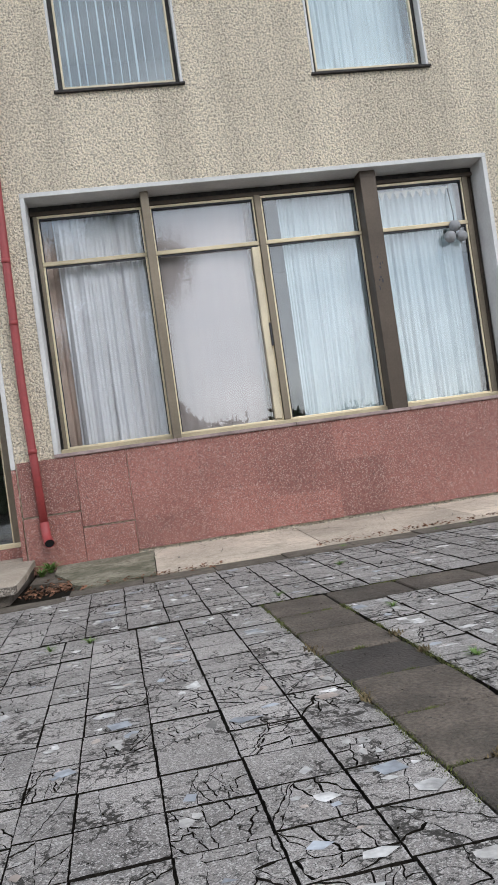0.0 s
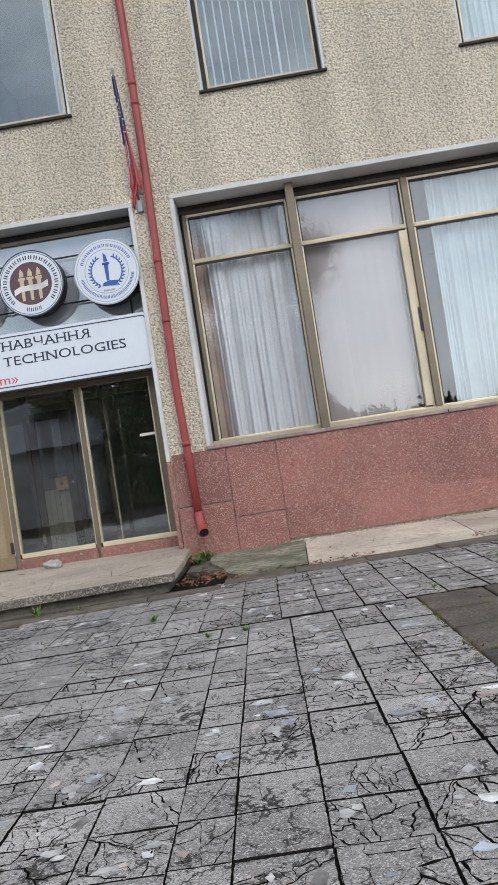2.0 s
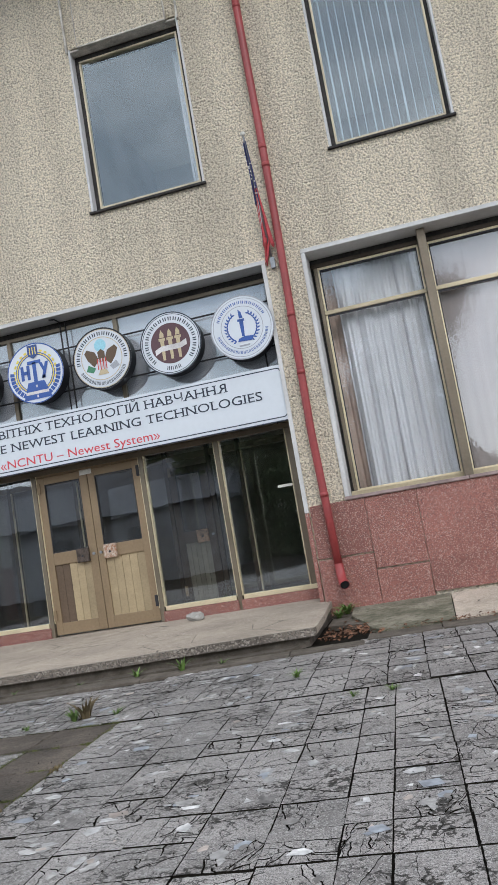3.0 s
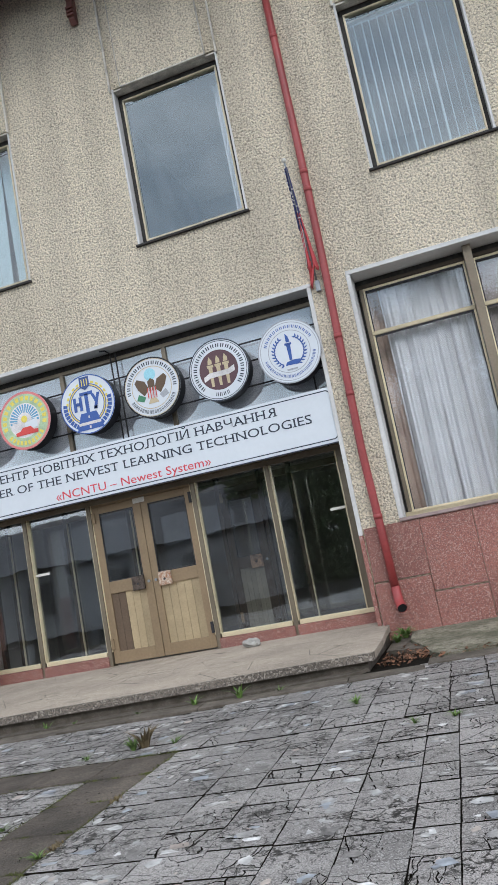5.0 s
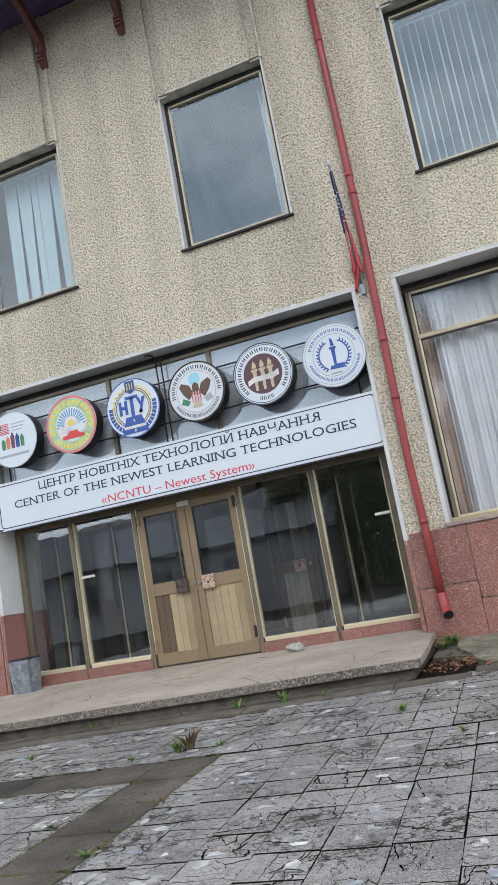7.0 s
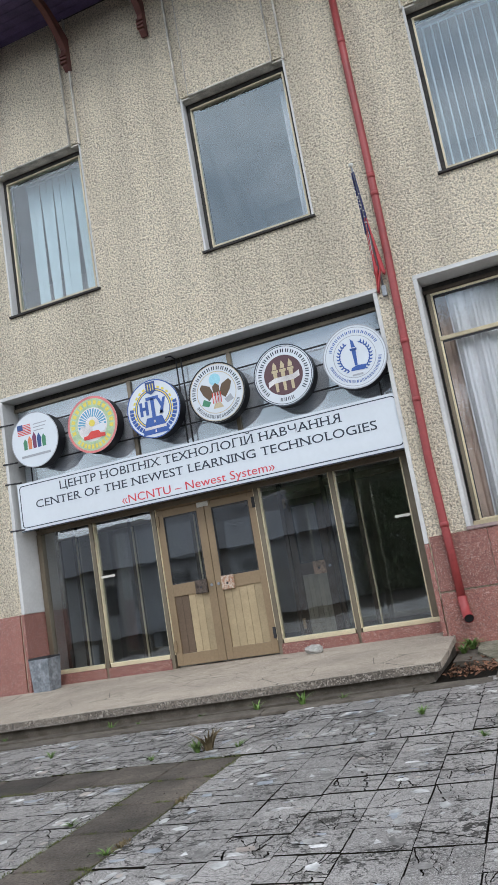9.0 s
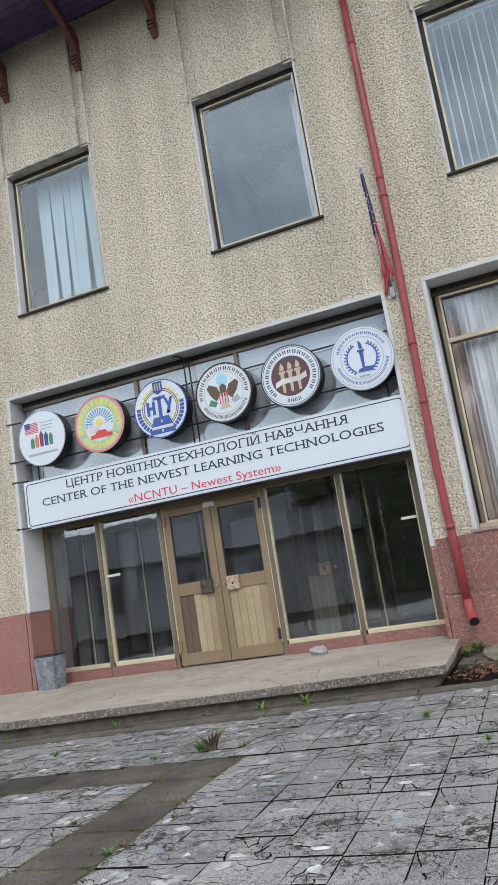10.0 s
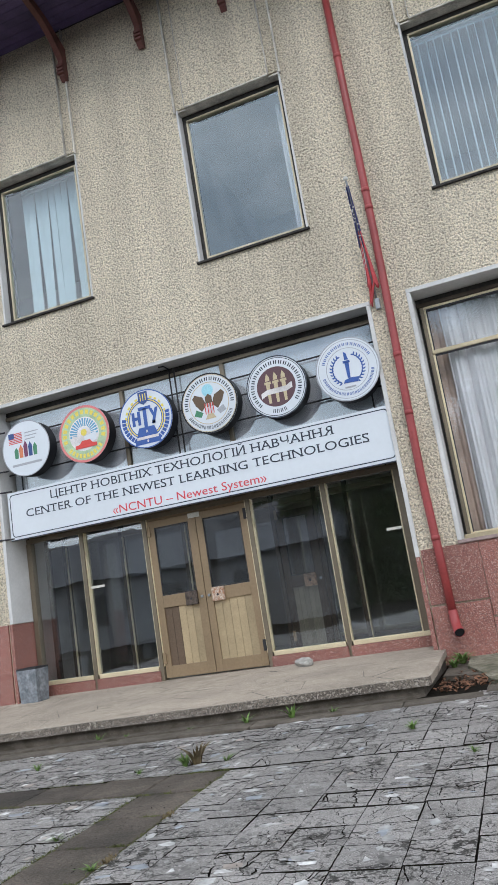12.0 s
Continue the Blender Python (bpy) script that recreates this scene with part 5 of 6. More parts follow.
lip = [(-9.0 + k * 0.26, -2.0 + rnd.uniform(-0.012, 0.012) + 0.115 * (-9.0 + k * 0.26 - 4.0)) for k in range(51)]
lip = [p for p in lip if p[0] < 3.95] + [(4.0, -1.99), (4.01, -1.93)]
outline = [(-9.0, 0.56)] + lip + [(3.99, -1.2), (3.95, -0.6), (3.93, -0.035), (3.83, -0.035), (3.83, 0.56)]
ztop = lambda x, y: 0.196 + 0.02 * y + 0.003 * (x - 2.0)
bm = slab_sheet(bmesh.new(), outline, ztop, 0.07, 1)
bmesh.ops.bevel(bm, geom=[e for e in bm.edges if e.verts[0].co.y < -1.85 and e.verts[1].co.y < -1.85 and abs(e.verts[0].co.x - e.verts[1].co.x) > 0.05 and min(e.verts[0].co.z, e.verts[1].co.z) > 0.06], offset=0.014, segments=2, affect='EDGES')
part("platform_top", bm, M["concrete"], plat)
rnd = random.Random(12)
fine_lip = [p for a, b in zip(lip, lip[1:]) for p in (a, ((2 * a[0] + b[0]) / 3, (2 * a[1] + b[1]) / 3), ((a[0] + 2 * b[0]) / 3, (a[1] + 2 * b[1]) / 3))] + [lip[-1]]
front = [(x, y - rnd.uniform(0.006, 0.02)) for x, y in fine_lip]
bm = slab_sheet(bmesh.new(), front + [(x, y + rnd.uniform(0.012, 0.03)) for x, y in fine_lip[::-1]], lambda x, y: ztop(x, y) + 0.0035, 0.075, 4)
part("worn_lip", bm, M["aggregate"], plat, "rough lip of bare dark aggregate")
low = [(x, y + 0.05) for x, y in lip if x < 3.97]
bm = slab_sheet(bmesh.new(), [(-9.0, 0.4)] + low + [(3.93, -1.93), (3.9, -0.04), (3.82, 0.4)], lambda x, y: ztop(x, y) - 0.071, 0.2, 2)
# shade under the lip is put into the riser's dark concrete colour
part("riser", bm, M["old_concrete"], plat, "stained recessed riser, colour darkened for the shade under the lip")
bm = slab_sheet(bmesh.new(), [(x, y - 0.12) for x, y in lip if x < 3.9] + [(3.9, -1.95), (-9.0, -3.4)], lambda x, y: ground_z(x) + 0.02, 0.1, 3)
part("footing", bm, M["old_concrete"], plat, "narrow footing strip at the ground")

apron = thing("apron", "sloping concrete apron along the foot of the wall", "apron", kind="structure")
rnd = random.Random(7)
edges = [(4.62 + k * 0.3, -1.82 + rnd.uniform(-0.02, 0.02) + 0.02 * k * 0.3) for k in range(35)]
zap = lambda x, y: 0.088 + 0.03 * y + 0.5 * ground_z(x)
near_edge = [p for p in edges if p[0] < 5.3]
bm = slab_sheet(bmesh.new(), [(4.18, -0.04), (4.22, -0.7), (4.42, -1.25), (4.5, -1.6)] + near_edge + [(5.33, -1.80), (5.33, -0.04)], zap, 0.14, 5)
part("apron_slab", bm, M["mossy"], apron, "mossy end slab of the apron")
cuts_x = (5.34, 7.1, 8.9, 10.8, 15.0)
for a, b in zip(cuts_x, cuts_x[1:]):
    mid = [p for p in edges if a + 0.05 < p[0] < b - 0.05]
    y_a, y_b = -1.82 + 0.02 * (a - 4.62), -1.82 + 0.02 * (b - 4.62)
    bm = slab_sheet(bmesh.new(), [(a, -0.04), (a, y_a)] + mid + [(b - 0.012, y_b), (b - 0.012, -0.04)], zap, 0.14, 5)
    part("apron_slab", bm, M["concrete"], apron)
bm = slab_sheet(bmesh.new(), [(3.96, -0.04), (4.17, -0.04), (4.21, -0.7), (4.40, -1.25), (4.0, -1.1)], lambda x, y: 0.04, 0.1, 6)
part("broken_slab", bm, M["old_concrete"], apron, "dark broken slab beside the platform")


# ---- paving: mosaic tiles, dark slab strips ----
PITCH = 0.292
ROT = (1.0, 0.035, -0.042, 1.0)


def place(u, v):
    """From the paving's own grid to the ground."""
    x = 2.95 + u * ROT[0] + v * ROT[2]
    y = -5.4 + v * ROT[3] + (u - 1.6) * ROT[1]
    return x, y


def clip(poly, p, n):
    """The part of a convex outline on the side of p that n points away from."""
    out = []
    for i in range(len(poly)):
        s, e = poly[i], poly[(i + 1) % len(poly)]
        ds, de = (s - p).dot(n), (e - p).dot(n)
        if ds <= 0:
            out.append(s)
        if ds * de < 0:
            out.append(s + (e - s) * (ds / (ds - de)))
    return out


def area(poly):
    return abs(sum(poly[i].cross(poly[(i + 1) % len(poly)]) for i in range(len(poly)))) / 2 if len(poly) > 2 else 0.0


def rough_edge(poly, h, rnd, seed):
    """Cracks wander by one field for both their sides; the tile's own outer edges are only nibbled."""
    out = []
    for i in range(len(poly)):
        s, e = poly[i], poly[(i + 1) % len(poly)]
        d = e - s
        if d.length < 1e-4:
            continue
        outer = any(abs(abs(s[k]) - h) < 1e-5 and abs(s[k] - e[k]) < 1e-5 for k in (0, 1))
        n = Vector((-d.y, d.x)).normalized()
        steps = max(1, int(d.length / 0.017))
        for t in range(steps):
            p = s + d * (t / steps)
            inner = min(1.0, max(0.0, (h - max(abs(p.x), abs(p.y))) / 0.02))
            w = noise.noise_vector(Vector((p.x * 24, p.y * 24, seed * 3.7))) * 0.017 + noise.noise_vector(Vector((p.x * 75, p.y * 75, seed * 1.3))) * 0.006
            nib = rnd.uniform(0.0, 0.0045 if rnd.random() < 0.12 else 0.0022) if outer else rnd.uniform(0.0, 0.0012)
            q = p + Vector((w.x, w.y)) * inner + n * nib
            out.append(Vector((max(-h, min(h, q.x)), max(-h, min(h, q.y)))))
    return out


def shatter(poly, rnd, depth, gap):
    """Split an outline along cracks, again and again, the larger shards more often."""
    if depth == 0 or area(poly) < 0.002 or rnd.random() < 0.1:
        return [poly]
    c = sum(poly, Vector((0, 0))) / len(poly)
    p = c + Vector((rnd.uniform(-1, 1), rnd.uniform(-1, 1))) * 0.25 * math.sqrt(area(poly))
    a = rnd.choice((rnd.gauss(1.57, 0.35), rnd.gauss(0.0, 0.4), rnd.uniform(0, 3.14)))
    n = Vector((math.cos(a), math.sin(a)))
    g = gap * rnd.choice((0.3, 0.6, 0.9, 1.6))
    out = []
    for q in (clip(poly, p - n * g, n), clip(poly, p + n * g, -n)):
        if len(q) > 2 and area(q) > 1e-4:
            out += shatter(q, rnd, depth - 1, gap)
    return out


def tile_shapes(seed):
    """A square tile, whole or broken, with marble chips cast into its face. Polygons: (outline, height, material)."""
    rnd = random.Random(seed)
    h = PITCH / 2 - rnd.uniform(0.002, 0.0036)
    square = [Vector(p) for p in ((-h, -h), (h, -h), (h, h), (-h, h))]
    depth = rnd.choice((0, 1, 1, 2, 3, 3, 4, 4, 5))
    gap = rnd.uniform(0.0008, 0.0019) + 0.0001 * depth
    out = []
    for q in shatter(square, rnd, depth, gap):
        out.append((rough_edge(q, h, rnd, seed), rnd.uniform(-0.0015, 0.0015) if depth else 0.0, 0))
    for i_chip in range(rnd.choice((0, 0, 1, 1, 2, 3, 4, 5, 7))):
        r = rnd.choice((rnd.uniform(0.012, 0.03), rnd.uniform(0.02, 0.05), rnd.uniform(0.035, 0.06)))
        cx, cy = rnd.uniform(-h + 0.05, h - 0.05), rnd.uniform(-h + 0.05, h - 0.05)
        k = rnd.choice((3, 4, 4, 5, 5))
        a0 = rnd.uniform(0, 6.28)
        sx, sy = rnd.uniform(0.8, 1.5), rnd.uniform(0.45, 1.0)
        pts = [Vector((cx + sx * r * math.cos(a0 + 6.283 * (i + rnd.uniform(-0.28, 0.28)) / k), cy + sy * r * math.sin(a0 + 6.283 * (i + rnd.uniform(-0.28, 0.28)) / k))) for i in range(k)]
        pts = [Vector((max(-h + 0.006, min(h - 0.006, p.x)), max(-h + 0.006, min(h - 0.006, p.y)))) for p in pts]
        out.append((pts, 0.0019 + 0.0001 * i_chip, rnd.choice((1, 1, 4, 4, 2, 3, 5))))
    return out


def tile_geometry(shapes, bm, x=0.0, y=0.0, z=0.0, turn=0, sx=1.0, sy=1.0):
    m = Matrix.Rotation(turn * math.pi / 2, 2)
    for pts, dz, index in shapes:
        q = [m @ p for p in pts]
        top = [bm.verts.new((x + p.x * sx, y + p.y * sy, z + dz)) for p in q]
        try:
            bm.faces.new(top).material_index = index
        except ValueError:
            continue
        if index == 0:
            base = [bm.verts.new((x + p.x * sx, y + p.y * sy, z - 0.03)) for p in q]
            for i in range(len(q)):
                j = (i + 1) % len(q)
                bm.faces.new((top[i], base[i], base[j], top[j])).material_index = 6


TILE_MATS = [M["tile"], M["chip"], M["chip_b"], M["chip_c"], M["chip_grey"], M["chip_dull"], M["soil"]]
VARIANTS = [tile_shapes(100 + k) for k in range(56)]
tile_meshes = []
for k, shapes in enumerate(VARIANTS):
    bm = bmesh.new()
    tile_geometry(shapes, bm)
    tile_meshes.append(to_mesh("tile", bm, TILE_MATS))

paving = thing("paving", "worn grey mosaic paving of cracked tiles with marble chips", "paving", kind="structure")
rest = bmesh.new()
rnd = random.Random(21)
STRIP_R = (3.13, 3.59)
STRIP_L = (-0.47, 0.0)
# columns of tiles: between the strips (one narrow column), outside them, and one shifted field before the wall
MID = [0.0, 0.295, 0.59, 0.89, 1.19, 1.49, 1.78, 1.965, 2.25, 2.545, 2.84, 3.13]
LEFT = [STRIP_L[0] - 0.295 * k for k in range(30, -1, -1)]
RIGHT = [STRIP_R[1] + 0.295 * k for k in range(29)]
FAR = [-9.0 + 0.1 + 0.292 * k for k in range(73)]
fields = ((MID, -6.9, 1.2), (LEFT, -6.9, 0.72), (RIGHT, -6.9, 0.74), (FAR, 1.22, 3.9))
count = 0
for edges_u, v0, v1 in fields:
    rows_n = int(round((v1 - v0) / PITCH))
    dv = (v1 - v0) / rows_n
    for ua, ub in zip(edges_u, edges_u[1:]):
        u, sx, sy = (ua + ub) / 2, 0.997 * (ub - ua) / PITCH, 0.986 * dv / PITCH
        slip = rnd.uniform(-0.012, 0.012)
        for j in range(rows_n):
            v = v1 - (j + 0.5) * dv
            x, y = place(u, v + slip)
            x, y = x + rnd.uniform(-0.002, 0.002), y + rnd.uniform(-0.003, 0.003)
            if x < 4.1 and y > -2.44 + 0.115 * (x - 4.0):
                continue
            if y > -2.2 + 0.03 * (x - 4.6) or y < -12 or x > 15 or x < -6:
                continue
            z = ground_z(x) + rnd.uniform(0.0, 0.004)
            k, turn = rnd.randrange(len(VARIANTS)), rnd.randrange(4)
            if turn % 2 and not 0.95 < sx < 1.05:
                turn -= 1
            near = -0.05 < u < 3.95 and -2.3 < v < 1.9
            if near and count < 300:
                ob = new("tile", tile_meshes[k])
                ob.parent = paving
                ob.matrix_basis = pose(x, y, z, rnd.uniform(-0.35, 0.35), rnd.uniform(-0.35, 0.35), 90 * turn + 2.2 + rnd.uniform(-0.5, 0.5)) @ Matrix.Diagonal((sx, sy, 1, 1) if turn % 2 == 0 else (sy, sx, 1, 1))
                count += 1
            else:
                tile_geometry(VARIANTS[k], rest, x, y, z, turn, sx, sy)
tiles_rest = part("tile_field", rest, TILE_MATS, paving, "further cracked mosaic tiles")
tiles_rest["kind"] = "stuff"


def slab_piece(w, d, rnd):
    """A worn slab: nibbled outline, uneven top, soft arris."""
    bm = bmesh.new()
    ring0, ring1 = [], []
    for (ax, ay), (bx, by) in (((-1, -1), (1, -1)), ((1, -1), (1, 1)), ((1, 1), (-1, 1)), ((-1, 1), (-1, -1))):
        for t in range(7):
            f = t / 7
            x, y = (ax + (bx - ax) * f) * w / 2, (ay + (by - ay) * f) * d / 2
            k = 1 - rnd.uniform(0.0, 0.022) - (0.02 if t == 0 else 0)
            ring0.append((x * k, y * k))
            ring1.append((x * (k - 0.035), y * (k - 0.035)))
    low = [bm.verts.new((x, y, -0.05)) for x, y in ring0]
    mid = [bm.verts.new((x, y, -0.008)) for x, y in ring0]
    top = [bm.verts.new((x, y, rnd.uniform(-0.002, 0.001))) for x, y in ring1]
    for p, q in ((low, mid), (mid, top)):
        for i in range(len(p)):
            j = (i + 1) % len(p)
            bm.faces.new((p[i], p[j], q[j], q[i]))
    hub = bm.verts.new((0, 0, rnd.uniform(-0.004, 0.001)))
    for i in range(len(top)):
        bm.faces.new((top[i], top[(i + 1) % len(top)], hub))
    return bm


for a, b, c, d, along in ((STRIP_R[0], STRIP_R[1], -6.9, 1.2, "v"), (STRIP_L[0], STRIP_L[1], -6.9, 1.22, "v"),
                          (-9.0, STRIP_L[0], 0.73, 1.22, "u"), (STRIP_R[1], 12.0, 0.75, 1.2, "u")):
    length = (d - c) if along == "v" else (b - a)
    n = int(round(length / 0.51))
    for k in range(n):
        p0, p1 = k * length / n, (k + 1) * length / n
        u0, u1, v0, v1 = (a, b, d - p1, d - p0) if along == "v" else (b - p1, b - p0, c, d)
        bm = slab_piece(u1 - u0 - 0.008, v1 - v0 - 0.008, rnd)
        x, y = place((u0 + u1) / 2, (v0 + v1) / 2)
        ob = part("slab", bm, M["slab_damp" if k == 3 and along == "v" and a > 1 else "slab"], paving)
        ob.matrix_basis = pose(x, y, ground_z(x) + 0.004 + rnd.uniform(-0.004, 0.003), rnd.uniform(-0.3, 0.3), rnd.uniform(-0.3, 0.3), 2.0 + rnd.uniform(-0.6, 0.6))

# dark edging between tiles and apron
edging = thing("edging_strip", "dark weathered kerb stones along the tiles", "kerb", kind="structure")
rnd = random.Random(15)
for k in range(30):
    x = -6.0 + k * 0.7
    if x < 3.9:
        y0, fore, back, skew = -2.32 + 0.115 * (x + 0.35 - 4.0), 0.15, 0.14, 6.5
    else:
        y0, fore, back, skew = -2.02 + 0.03 * (x - 4.6), 0.16, 0.2, 1.7
    ks = bar("kerb_stone", edging, M["old_concrete"], -0.346, 0.346, -fore, back, -0.06, 0.012, 0.006)
    ks.matrix_basis = pose(x + 0.35, y0, ground_z(x + 0.35) + rnd.uniform(-0.004, 0.004), rnd.uniform(-0.4, 0.4), rnd.uniform(-0.3, 0.3), skew)


# ---- weeds, leaves, stones, bin ----
def weed(x, y, h, blades, m, label, seed, z=None, spread=0.5):
    rnd = random.Random(seed)
    bm = bmesh.new()
    for _ in range(blades):
        a, l = rnd.uniform(0, 6.28), h * rnd.uniform(0.5, 1.0)
        d = Vector((math.cos(a), math.sin(a), 0))
        s = Vector((-d.y, d.x, 0)) * l * rnd.uniform(0.05, 0.12)
        tilt = rnd.uniform(0.2, 1.0) * spread
        base = d * rnd.uniform(0, h * 0.2)
        p = [base + d * l * tilt * t * t * 1.2 + Vector((0, 0, l * (t - 0.35 * tilt * t * t))) for t in (0, 0.35, 0.7, 1.0)]
        w = (0.6, 1.0, 0.7, 0.02)
        ring_v = [(bm.verts.new(q - s * k), bm.verts.new(q + s * k)) for q, k in zip(p, w)]
        for (a0, a1), (b0, b1) in zip(ring_v, ring_v[1:]):
            bm.faces.new((a0, a1, b1, b0))
    ob = solid("weed", bm, M[m], label, "weed", group="weeds in the paving")
    ob.location = (x, y, (ground_z(x) if z is None else z) - 0.003)
    return ob


GREEN, DRY = "small green weed growing from a paving joint", "tall dry brown weed at the edge of a dark slab"
weed(4.07, -3.50, 0.09, 26, "grass", GREEN, 1, spread=1.4)
weed(2.5, -3.95, 0.19, 34, "weed_dry", DRY, 2, spread=0.8)
weed(2.42, -3.98, 0.12, 30, "grass", GREEN, 61, spread=1.0)
weed(2.75, -3.95, 0.08, 20, "grass", GREEN, 3, spread=1.3)
weed(1.0, -4.72, 0.17, 22, "grass", GREEN, 4, spread=0.7)
weed(1.2, -5.0, 0.08, 24, "grass", GREEN, 5, spread=1.3)
weed(2.1, -4.12, 0.06, 20, "grass", GREEN, 6, spread=1.4)
weed(0.8, -3.6, 0.09, 18, "grass", GREEN, 7, spread=1.0)
for k, (x, dy) in enumerate(((0.7, 0), (1.0, 0.02), (2.3, 0), (2.75, 0.02), (3.15, 0), (-0.6, 0), (1.7, 0.01))):
    weed(x, -2.36 + 0.03 * (x - 4) + dy, (0.1, 0.07, 0.13, 0.16, 0.09, 0.08, 0.07)[k], 16, "grass", "green weed growing at the foot of the platform", 20 + k, spread=0.9)
weed(4.12, -0.25, 0.17, 70, "grass", "leafy green weeds in the corner beside the platform", 31, 0.05, 1.3)
weed(4.05, -0.5, 0.13, 60, "grass", "leafy green weeds in the corner beside the platform", 32, 0.04, 1.3)
for k, (x, y) in enumerate(((6.2, -3.9), (6.9, -3.0), (8.2, -1.95), (8.6, -1.9), (7.2, -2.0), (4.85, -4.35), (4.6, -4.4), (6.73, -6.15), (6.75, -4.9), (2.95, -6.1), (2.4, -5.6))):
    weed(x, y, 0.055, 30, "grass", GREEN, 40 + k, spread=1.6)


def scatter(name, label, spots, m, seed, size=(0.01, 0.03), lift=0.02):
    rnd = random.Random(seed)
    bm = bmesh.new()
    for x0, x1, y0, y1, n in spots:
        for _ in range(n):
            x, y, s = rnd.uniform(x0, x1), rnd.uniform(y0, y1), rnd.uniform(*size)
            z = ground_z(x) + rnd.uniform(0.3 * lift, lift)
            r = Euler((rnd.uniform(-0.7, 0.7), rnd.uniform(-0.7, 0.7), rnd.uniform(0, 6.28))).to_matrix()
            pts = [r @ Vector(p) * s + Vector((x, y, z)) for p in ((-1, 0, 0), (0, -0.5, 0.15), (1, 0, 0), (0, 0.5, 0.15))]
            bm.faces.new([bm.verts.new(p) for p in pts])
    return solid(name, bm, M[m], label, "debris", "stuff")


scatter("dead_leaves", "brown dead leaves heaped in the gutter by the platform", ((4.02, 4.5, -2.0, -1.3, 260), (4.5, 6.0, -1.95, -1.76, 140), (7.0, 11, -1.75, -1.55, 320), (4.1, 4.4, -1.2, -0.7, 60)), "litter", 3, (0.01, 0.032), 0.05)
def tufts(name, label, lines, m, seed, size):
    """Small blades and cushions in joints; lines: from and to on the paving's grid, half width, count."""
    rnd = random.Random(seed)
    bm = bmesh.new()
    for u0, v0, u1, v1, w, n in lines:
        spots = [rnd.random() for _ in range(max(2, n // 60))]
        for _ in range(n):
            t = min(1.0, max(0.0, rnd.choice(spots) + rnd.gauss(0, 0.035)))
            x, y = place(u0 + (u1 - u0) * t + rnd.gauss(0, w), v0 + (v1 - v0) * t + rnd.gauss(0, w))
            k, a = rnd.uniform(*size), rnd.uniform(0, 6.28)
            d = Vector((math.cos(a), math.sin(a), 0)) * k
            c = Vector((x, y, ground_z(x) - 0.002))
            tip = c + d * rnd.uniform(0.3, 1.8) + Vector((0, 0, k * rnd.uniform(0.4, 1.5) + 0.003))
            side = Vector((-d.y, d.x, 0)) * 0.35
            bm.faces.new([bm.verts.new(p) for p in (c - side, c + side, tip + side * 0.3, tip - side * 0.3)])
    return solid(name, bm, M[m], label, "debris", "stuff")


R0, R1, L0, L1 = STRIP_R[0], STRIP_R[1], STRIP_L[0], STRIP_L[1]
joint_lines = [(R0, -2.2, R0, 1.2, 0.012, 1500), (R1, -1.6, R1, 0.75, 0.012, 1300), (R0, 1.2, R1 + 0.8, 1.2, 0.012, 600),
               (L0, -2.0, L0, 0.72, 0.015, 1500), (L1, -1.6, L1, 1.22, 0.015, 1500), (L0 - 3.0, 0.73, L0, 0.73, 0.018, 1500), (L0 - 3.0, 1.22, L1, 1.22, 0.018, 1500)]
for k in range(7):
    joint_lines.append((R0, 1.2 - 0.506 * k, R1, 1.2 - 0.506 * k, 0.008, 160))
    joint_lines.append((L0, 1.22 - 0.508 * k, L1, 1.22 - 0.508 * k, 0.01, 260))
tufts("moss", "low moss and grass along the edges of the dark slabs", joint_lines, "moss", 4, (0.003, 0.008))
tufts("dry_moss", "tufts of straw-coloured dry moss at slab joints",
      [(R0, -1.2, R0, 0.2, 0.015, 160), (R1, -0.6, R1, 0.0, 0.015, 140), (R0 + 0.15, -1.84, R1, -1.84, 0.02, 160), (L1, -0.6, L1, 0.2, 0.02, 160), (L0, -1.4, L1, -1.4, 0.02, 120)], "weed_dry", 14, (0.006, 0.018))
scatter("grit", "fine dark grit lying in the joints and cracks", ((2.5, 6.5, -7.5, -2.4, 1500),), "soil", 5, (0.003, 0.009), 0.006)

bb = bmesh.new()
bmesh.ops.create_icosphere(bb, subdivisions=3, radius=0.1)
for v in bb.verts:
    v.co = Vector((v.co.x * 1.25, v.co.y * 0.8, v.co.z * 0.6)) * (1 + 0.35 * noise.noise(v.co * 14))
st = solid("loose_stone", bb, M["stone"], "pale lump of rubble lying on the platform", "stone")
st.location = (2.17, 0.05, 0.245)

bin_ = thing("litter_bin", "grey square metal bin with a dark open top on the platform", "bin", (-1.87, 0.0, ztop(-1.87, 0)))
bm = bmesh.new()
lo, hi = [(-0.14, -0.13), (0.14, -0.13), (0.14, 0.13), (-0.14, 0.13)], [(-0.165, -0.15), (0.165, -0.15), (0.165, 0.15), (-0.165, 0.15)]
va = [bm.verts.new((x, y, 0)) for x, y in lo]
vb = [bm.verts.new((x, y, 0.46)) for x, y in hi]
vc = [bm.verts.new((x * 0.92, y * 0.92, 0.46)) for x, y in hi]
vd = [bm.verts.new((x * 0.92, y * 0.92, 0.06)) for x, y in lo]
bm.faces.new(va[::-1])
bm.faces.new(vd)
for p, q in ((va, vb), (vb, vc), (vc, vd)):
    for i in range(4):
        bm.faces.new((p[i], p[(i + 1) % 4], q[(i + 1) % 4], q[i]))
part("body", bm, M["bin_paint"], bin_)
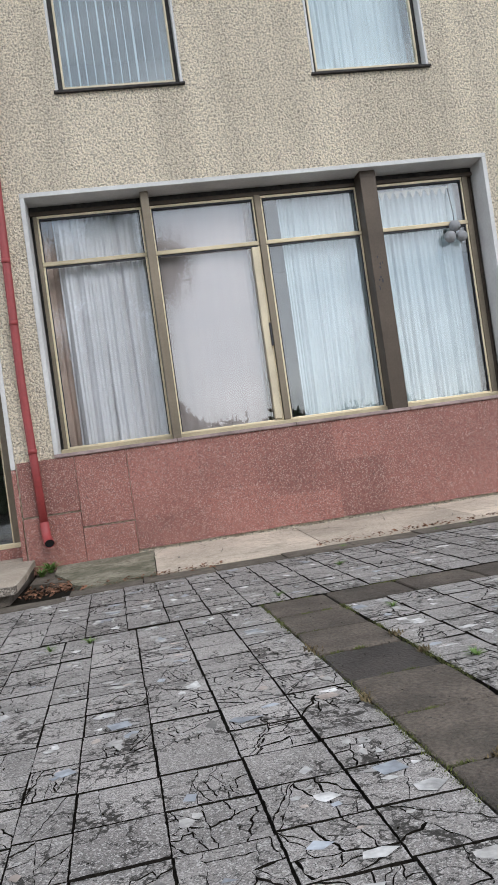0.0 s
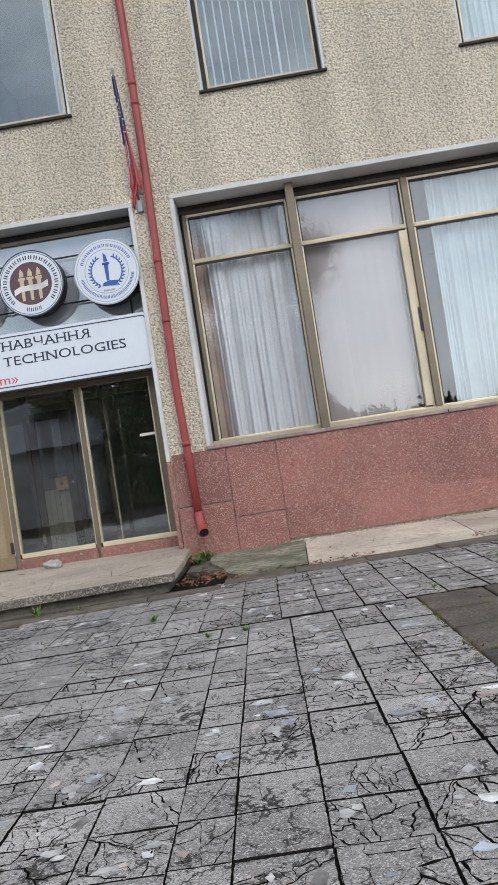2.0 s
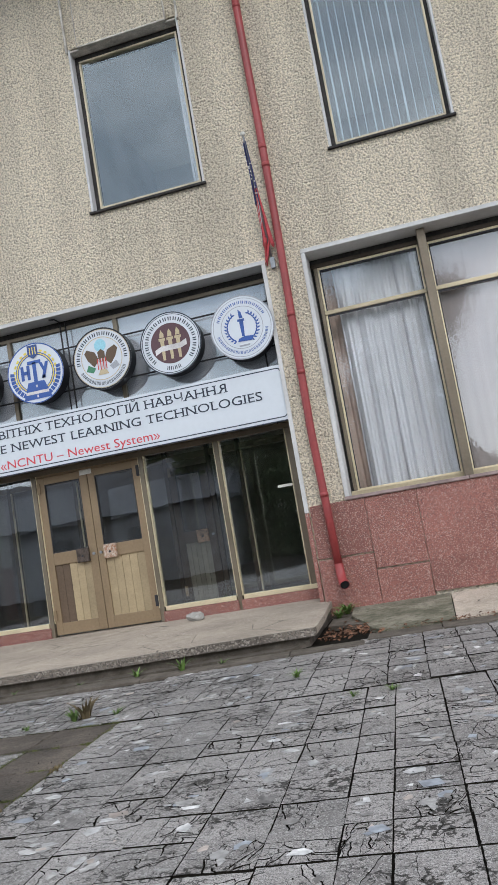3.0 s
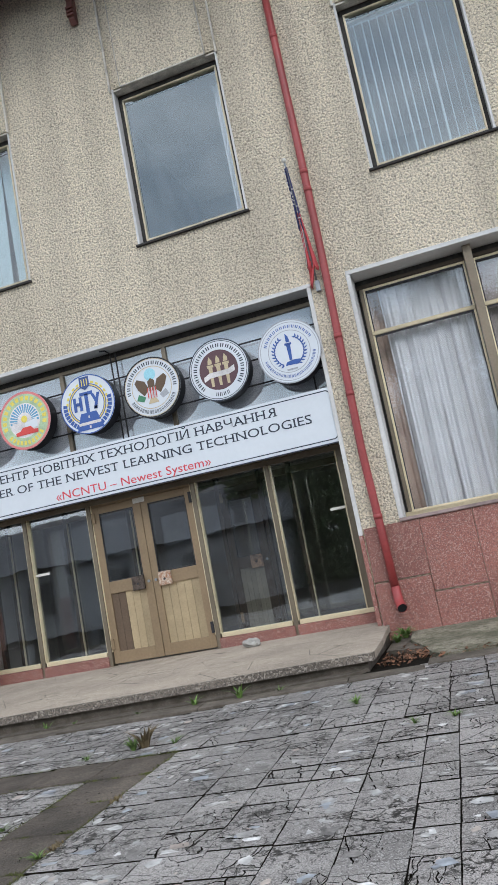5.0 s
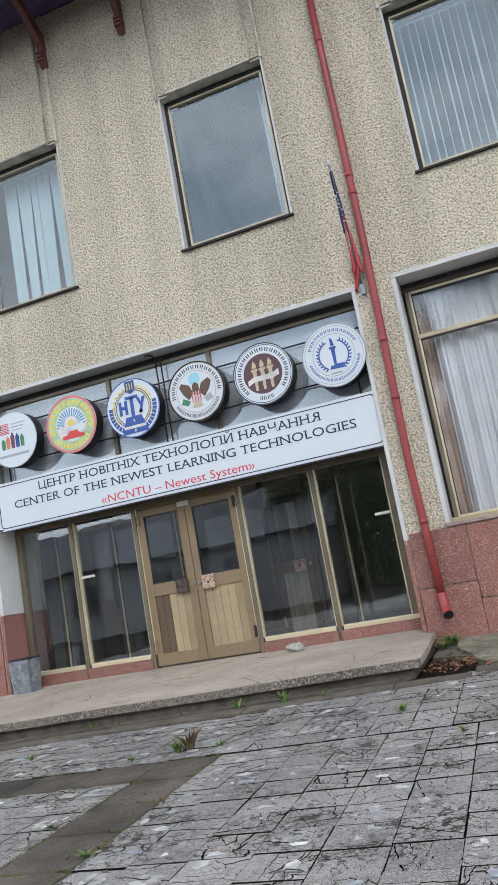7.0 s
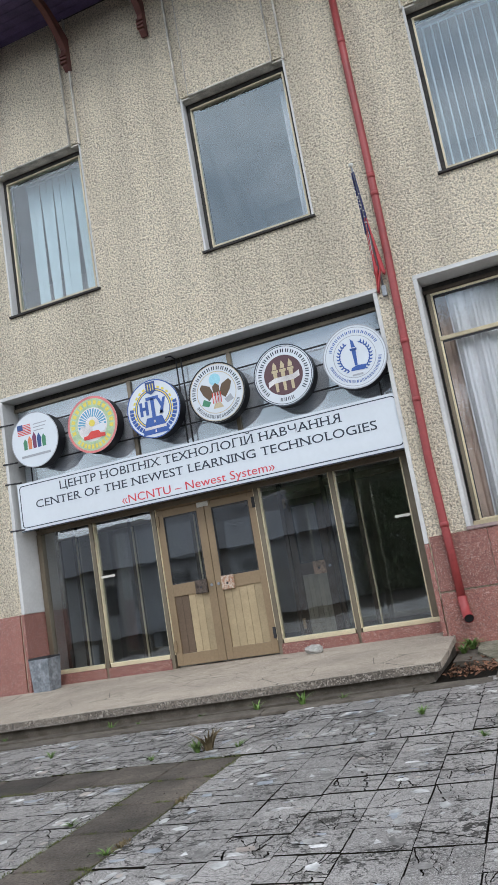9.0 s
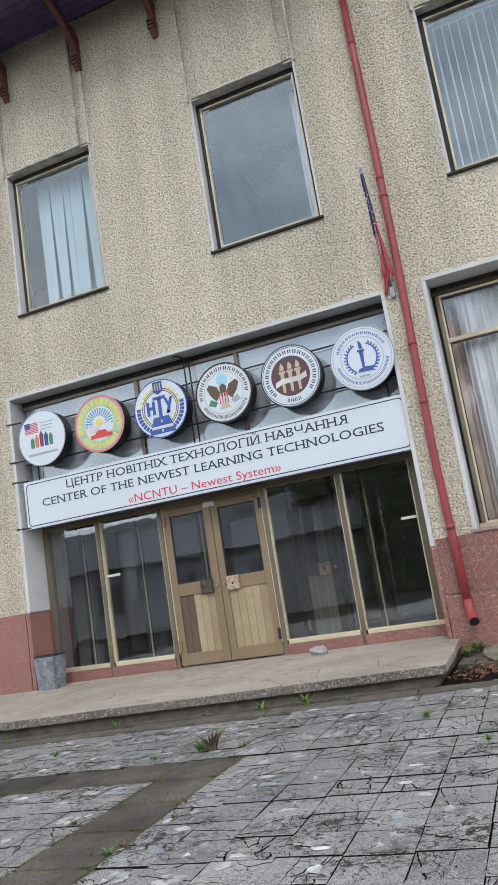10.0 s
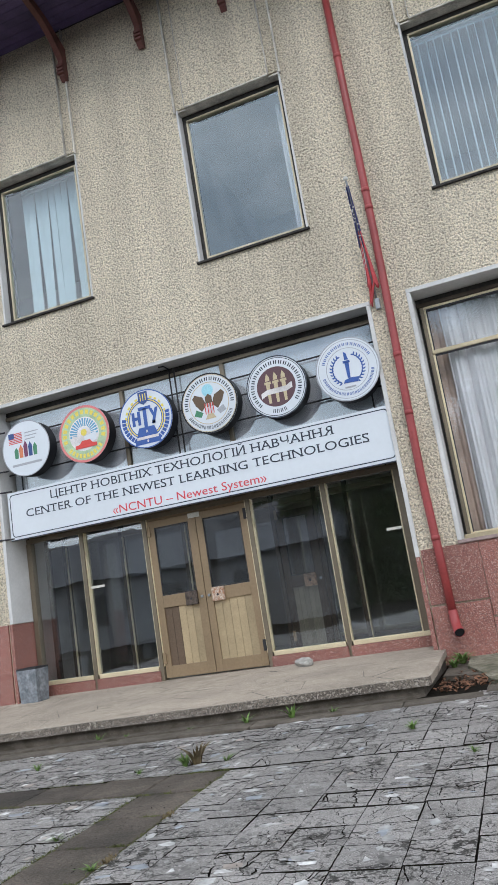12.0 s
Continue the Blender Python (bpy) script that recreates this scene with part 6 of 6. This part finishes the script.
part("rim", band(bmesh.new(), [(x, y) for x, y in hi], [(x * 0.9, y * 0.9) for x, y in hi], 0, 0.025), M["rod"], bin_)
bin_.children[-1].matrix_basis = pose(0, 0, 0.475, -90, 0, 0)

# ---- what the glass mirrors: trees and a low house across the yard, and an added leaf mass ----
def tree(x, y, height, seed):
    rnd = random.Random(seed)
    t = thing("tree", "leafy broad tree across the yard", "tree", (x, y, 0), "trees across the yard")
    bm = bmesh.new()
    tube(bm, [(0, 0, -0.1), (0.1, 0, height * 0.3), (0, 0.1, height * 0.6), (0.1, 0, height * 0.9)], [0.28, 0.2, 0.12, 0.03], 8)
    ends = []
    for k in range(20):
        a, z = rnd.uniform(0, 6.28), height * rnd.uniform(0.12, 0.8)
        l = height * rnd.uniform(0.12, 0.26)
        e = Vector((math.cos(a) * l, math.sin(a) * l, z + l * 0.7))
        tube(bm, [(0, 0, z), Vector((0, 0, z)).lerp(e, 0.5) + Vector((0, 0, -0.1)), e], [0.07, 0.045, 0.015], 6)
        ends.append(e)
    ends.append(Vector((0.1, 0, height * 0.92)))
    part("trunk", bm, M["bark"], t)
    bm = bmesh.new()
    for e in ends:
        for _ in range(3000):
            p = e + Vector((rnd.gauss(0, 0.65), rnd.gauss(0, 0.65), rnd.gauss(0, 0.6)))
            s = rnd.uniform(0.035, 0.075)
            r = Euler((rnd.uniform(0, 6), rnd.uniform(0, 6), rnd.uniform(0, 6))).to_matrix()
            bm.faces.new([bm.verts.new(p + r @ Vector(q) * s) for q in ((-1, 0, 0), (0, -0.5, 0), (1, 0, 0), (0, 0.5, 0))])
    part("crown", bm, M["leaf"], t)


for x, y, h, s in ((2.6, -30, 13.2, 2), (5.0, -29, 13.4, 3), (-9, -33, 9, 6)):
    tree(x, y, h, s)
house = thing("house", "low grey house with a dark gabled roof across the yard", "house", (0, 0, 0))
part("wall", box(bmesh.new(), -22, -3.5, -30, -22, -0.1, 3.2), M["house_wall"], house)
bm = bmesh.new()
pa = [bm.verts.new((-22.5, y, z)) for y, z in ((-30.6, 3.1), (-21.4, 3.1), (-26, 5.6))]
pb = [bm.verts.new((-3.0, y, z)) for y, z in ((-30.6, 3.1), (-21.4, 3.1), (-26, 5.6))]
bm.faces.new(pa)
bm.faces.new(pb[::-1])
for i in range(3):
    bm.faces.new((pa[i], pa[(i + 1) % 3], pb[(i + 1) % 3], pb[i]))
roof_part = part("roof", bm, M["house_roof"], house)
part("chimney", box(bmesh.new(), -9.4, -8.8, -25.6, -25.0, 4.8, 6.2), M["house_wall"], roof_part)
for x in (-20, -16, -12, -8):
    wpart = part("window", box(bmesh.new(), x, x + 1.3, -22.0, -21.95, 1.0, 2.4), M["tarred"], house)
    part("pane", box(bmesh.new(), x + 0.1, x + 1.2, -21.949, -21.94, 1.1, 2.3), M["black"], wpart)
# added leaf mass, its height fitted to block reflected sky pane by pane
hedge = bmesh.new()
rnd = random.Random(9)
for _ in range(130000):
    hx = rnd.uniform(-6, 30)
    p = Vector((hx, -25 + rnd.gauss(0, 0.7), rnd.uniform(0, 1) * ((6.2 if hx < 2 else 2.2) + 5.0 * math.exp(-((hx - 4.6) / 2.6) ** 2) + 0.5 * math.sin(hx * 1.7) * math.sin(hx * 0.6) + rnd.gauss(0, 0.25))))
    r = Euler((rnd.uniform(0, 6), rnd.uniform(0, 6), rnd.uniform(0, 6))).to_matrix()
    hedge.faces.new([hedge.verts.new(p + r @ Vector(q) * 0.14) for q in ((-1, 0, 0), (0, -0.5, 0), (1, 0, 0), (0, 0.5, 0))])
solid("hedge", hedge, M["leaf"], "unseen leaf mass added across the yard to darken the glass reflections", "hedge", "stuff")
